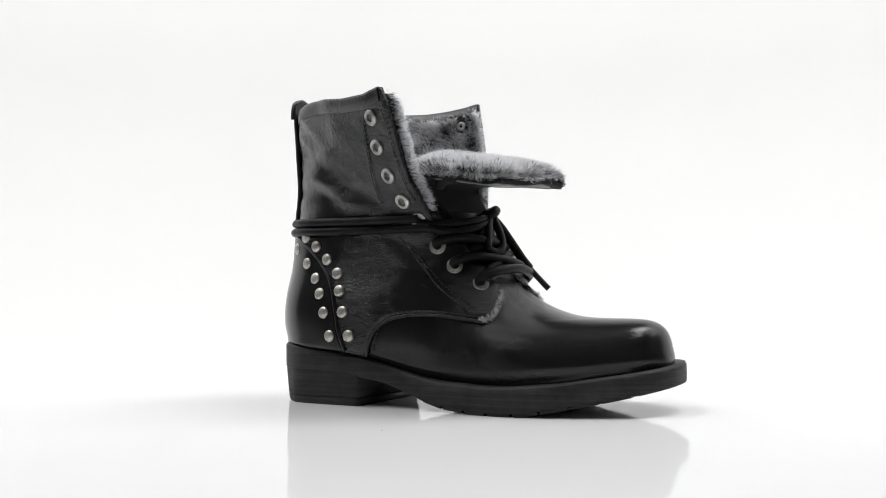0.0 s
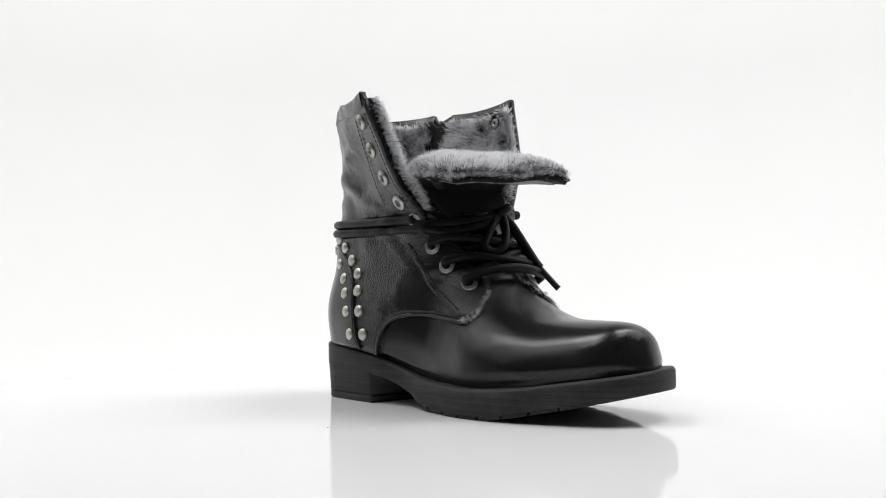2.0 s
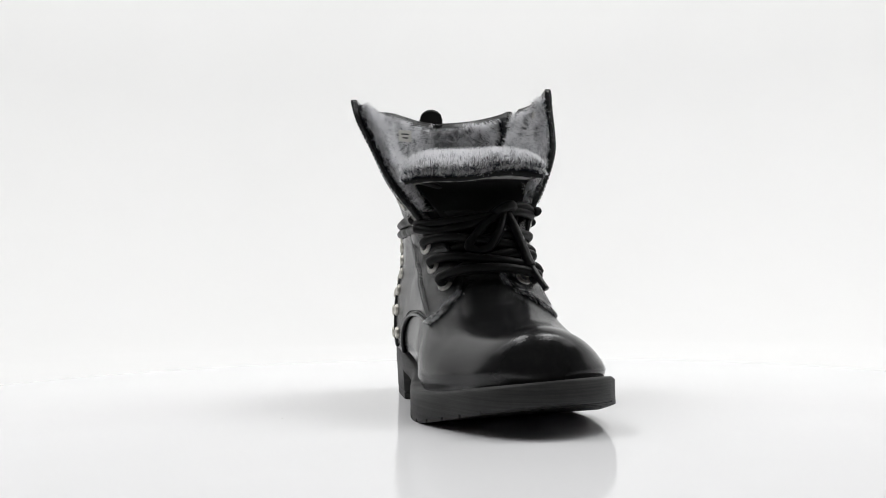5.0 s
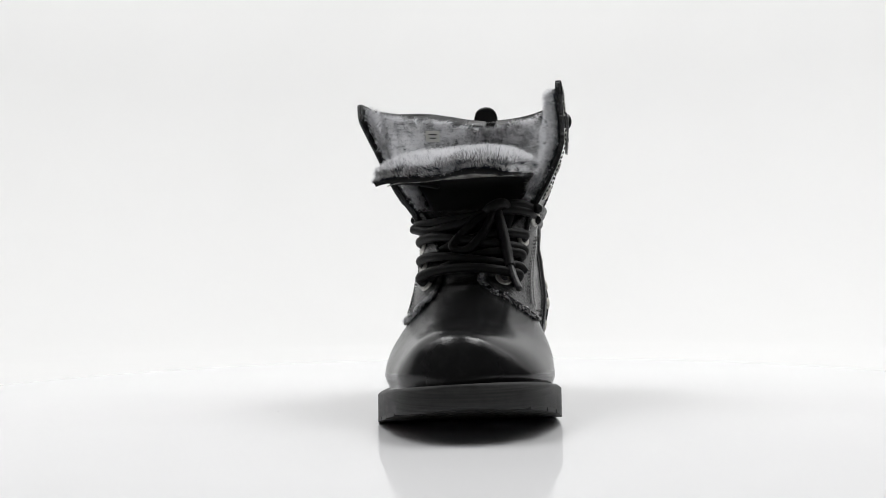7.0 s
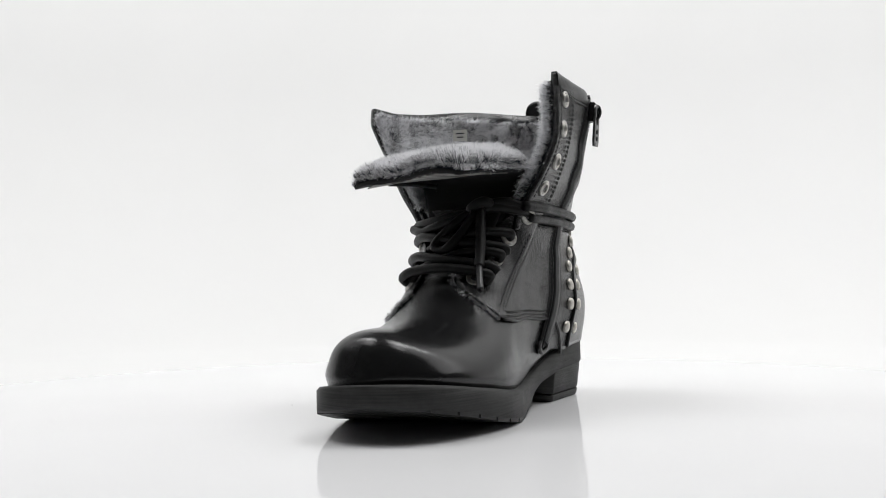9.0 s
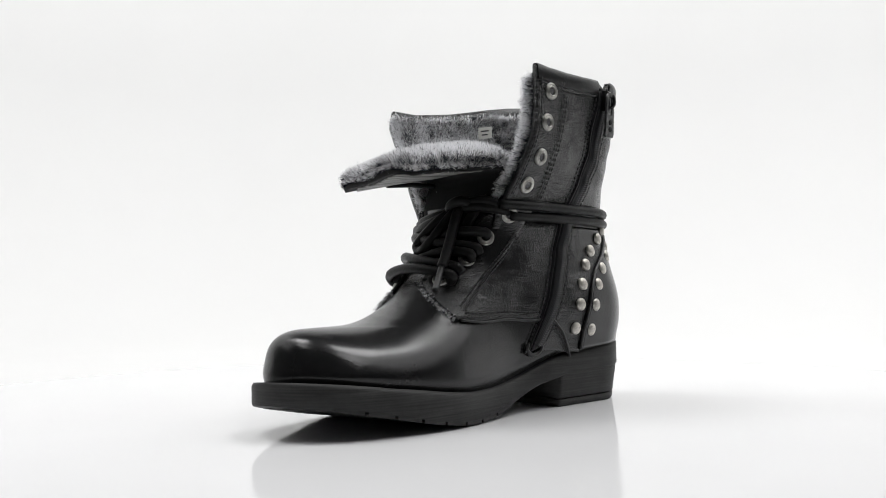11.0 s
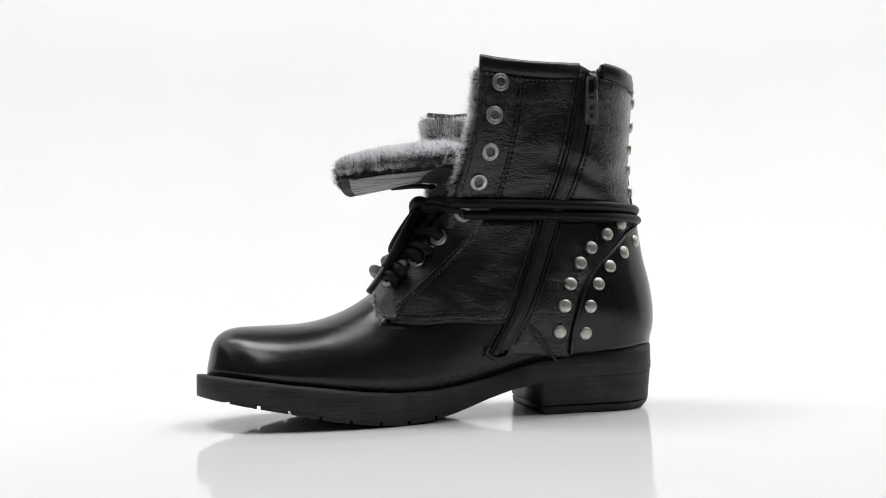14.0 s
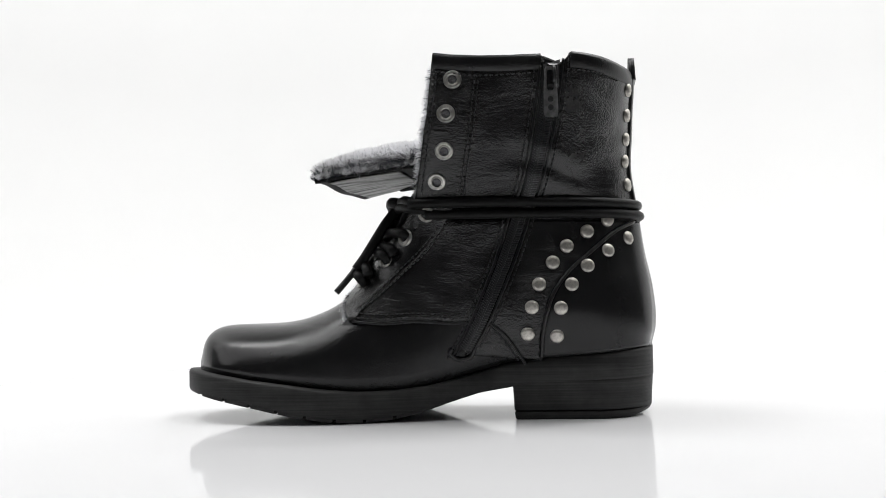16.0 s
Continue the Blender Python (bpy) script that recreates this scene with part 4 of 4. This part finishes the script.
def lining_fur():
    skin, n = shaft_grid(off=0.0064, low=0.128, top_off=-0.0068, edge_off=-0.003)
    rng = np.random.default_rng(8)
    r, nn = scatter(skin, -n, 260000, rng)
    bare = ((r[:, 1] > 0.04) & (np.abs(r[:, 0] + 0.0805 + rng.normal(size=len(r)) * 0.0014) < 0.0085)) | (np.linalg.norm(r - np.array([-0.0235, 0.072, 0.1958]), axis=1) < 0.0075) | (np.linalg.norm(r - np.array([-0.057, -0.018, 0.1865]), axis=1) < 0.0062)
    r, nn = r[~bare], nn[~bare]
    # uneven tone: darker patches between pale ones, the whole a little darker
    patchy = np.sin(r @ np.array([160, 95, 60.0]) + 2 * np.sin(r @ np.array([50, -140, 120.0]))) * np.sin(r @ np.array([-75, 150, 190.0]) + 1.0)
    part("lining_fur", strands("lining_fur", r, nn, 0.0070, np.array([0.1, 0, 0.2]), 9, tone=-0.16 + 0.30 * patchy), boot, "frosted grey fur inside the shaft")["kind"] = "stuff"
    # fringe at the flaps' front edges and at the facings' lower ends
    for sign, col in ((-1, 0), (1, -1)):
        edge = skin[:, col]
        k = rng.uniform(0, len(edge) - 1.01, 9000)
        i = k.astype(int)
        q = edge[i] + (edge[i + 1] - edge[i]) * (k - i)[:, None] + rng.normal(size=(9000, 3)) * 0.0012
        nn = np.tile(np.array([0.75, -sign * 0.55, 0.15]), (9000, 1))
        part("flap_fur", strands("flap_fur", q, nn, 0.0060, np.array([0.1, 0, 0.1]), 12 + sign), boot, "fur fringe along the flap edge")["kind"] = "stuff"
        toe_edge = on_side([(42, 61.5), (45.3, 70), (42.5, 80), (33, 92)] if sign > 0 else [(37, 59.5), (42.5, 62), (43, 68), (40.5, 77)], sign, 0.0014, 20)
        m = 350 if sign > 0 else 1000
        k = rng.uniform(0, len(toe_edge) - 1.01, m)
        i = k.astype(int)
        q = toe_edge[i] + (toe_edge[i + 1] - toe_edge[i]) * (k - i)[:, None] + rng.normal(size=(m, 3)) * 0.0008
        nn = np.tile(np.array([0.9, sign * 0.3, 0.0]), (m, 1))
        part("facing_fur", strands("facing_fur", q, nn, 0.0026, np.array([0.1, 0, -0.2]), 15 + sign), boot, "short grey fur at the facing's edge")["kind"] = "stuff"


def size_tag():
    tag = mesh("size_tag", [(-0.005, 0, -0.004), (0.005, 0, -0.004), (0.005, 0, 0.004), (-0.005, 0, 0.004),
                            (-0.005, 0.0006, -0.004), (0.005, 0.0006, -0.004), (0.005, 0.0006, 0.004), (-0.005, 0.0006, 0.004)],
               [(0, 1, 2, 3), (7, 6, 5, 4), (0, 4, 5, 1), (1, 5, 6, 2), (2, 6, 7, 3), (3, 7, 4, 0)], TAG, False)
    t = part("size_tag", tag, boot, "small cream woven size label", pose(-0.0560, -0.0125, 0.1865, 0, 0, 112))
    for z, w in ((0.0012, 0.003), (-0.0014, 0.0022)):
        bar = mesh("print_bar", [(-w, -0.0002, z - 0.0004), (w, -0.0002, z - 0.0004), (w, -0.0002, z + 0.0004), (-w, -0.0002, z + 0.0004),
                                 (-w, 0.0003, z - 0.0004), (w, 0.0003, z - 0.0004), (w, 0.0003, z + 0.0004), (-w, 0.0003, z + 0.0004)],
                   [(0, 1, 2, 3), (7, 6, 5, 4), (0, 4, 5, 1), (1, 5, 6, 2), (2, 6, 7, 3), (3, 7, 4, 0)], INK, False)
        part("print_bar", bar, t)


# ---- setting: white turntable, paper sweep, studio ----
def turned(name, profile, mat, a0=0.0, a1=360.0, seg=96):
    close = a1 - a0 >= 360
    ang = [radians(a0 + (a1 - a0) * k / seg) for k in range(seg if close else seg + 1)]
    v = [(r * math.cos(a), r * math.sin(a), z) for r, z in profile for a in ang]
    return mesh(name, v, grid_faces(len(profile), len(ang), close), mat)


def setting():
    top = turned("turntable", [(0.0005, -0.0135), (0.4285, -0.0135), (0.430, -0.012), (0.430, 0.0), (0.0005, 0.0)], GLOSS, seg=720)
    top.polygons.foreach_set("use_smooth", [False] * len(top.polygons))
    disc = thing("turntable", top, "round glossy white turntable under the boot", "turntable")
    for x, y, r in ((0.026, -0.098, 0.0005),):
        ob = part("dust_speck", dome("dust_speck", r, r * 0.6, SPECK, 2, 8), disc, "", Matrix.Translation((x, y, 0.0)))
    sweep = [(0.30, -0.014), (0.62, -0.014), (0.95, -0.014)] + [(0.95 + 0.55 * math.sin(a), -0.014 + 0.55 * (1 - math.cos(a))) for a in np.linspace(0.06, math.pi / 2, 24)] + [(1.5, 1.2), (1.5, 2.5)]
    inner = turned("backdrop", sweep + [(r + 0.004, z - 0.004) for r, z in sweep[::-1]], PAPER, 8, 162, 72)
    thing("backdrop", inner, "seamless white paper sweep behind the turntable", "backdrop", kind="structure")
    leg = [[(x, y, z) for x, y in ((-1.3, -0.40), (1.3, -0.40), (1.3, 0.9), (-1.3, 0.9))] for z in (-0.8, -0.019)]
    thing("shooting_table", loft("shooting_table", leg, DARK_WALL, False), "plain grey table under the paper sweep", "table")
    # unseen room added to close the set and shape the reflections
    v = [(-2.6, -2.6, -0.8), (2.6, -2.6, -0.8), (2.6, 2.6, -0.8), (-2.6, 2.6, -0.8), (-2.6, -2.6, 2.8), (2.6, -2.6, 2.8), (2.6, 2.6, 2.8), (-2.6, 2.6, 2.8)]
    walls = {"floor": (0, 1, 2, 3), "wall_front": (0, 4, 5, 1), "wall_right": (1, 5, 6, 2), "wall_back": (2, 6, 7, 3), "wall_left": (3, 7, 4, 0), "ceiling": (7, 6, 5, 4)}
    mid = np.array([0, 0, 1.0])
    for name, q in walls.items():
        inner = np.array([v[k] for k in q])
        n = np.cross(inner[1] - inner[0], inner[2] - inner[0])
        n /= np.linalg.norm(n)
        if n @ (inner.mean(0) - mid) < 0:
            n = -n
        thing(name, loft(name, [inner, inner + n * 0.1], DARK_WALL, False), "unseen grey fill-bouncing studio " + name.split("_")[0], name.split("_")[0], kind="structure")
    return disc


sole()
heel()
lower_upper()
shaft()
panels()
hardware()
zipper()
laces()
tongue()
lining_fur()
size_tag()
turntable = setting()


def motions():
    """Boot and turntable turn together, a little under ten degrees a second."""
    rows = [(0.0, -32.6), (2.0, -52.27), (4.0, -71.94), (6.5, -96.52), (9.0, -120.89), (11.5, -145.01), (14.0, -169.38), (16.0, -188.96)]
    walk(boot, [(t, pose(0, 0, -0.0035, 0, 0, a)) for t, a in rows])
    walk(turntable, [(t, pose(0, 0, 0, 0, 0, a)) for t, a in rows])


motions()
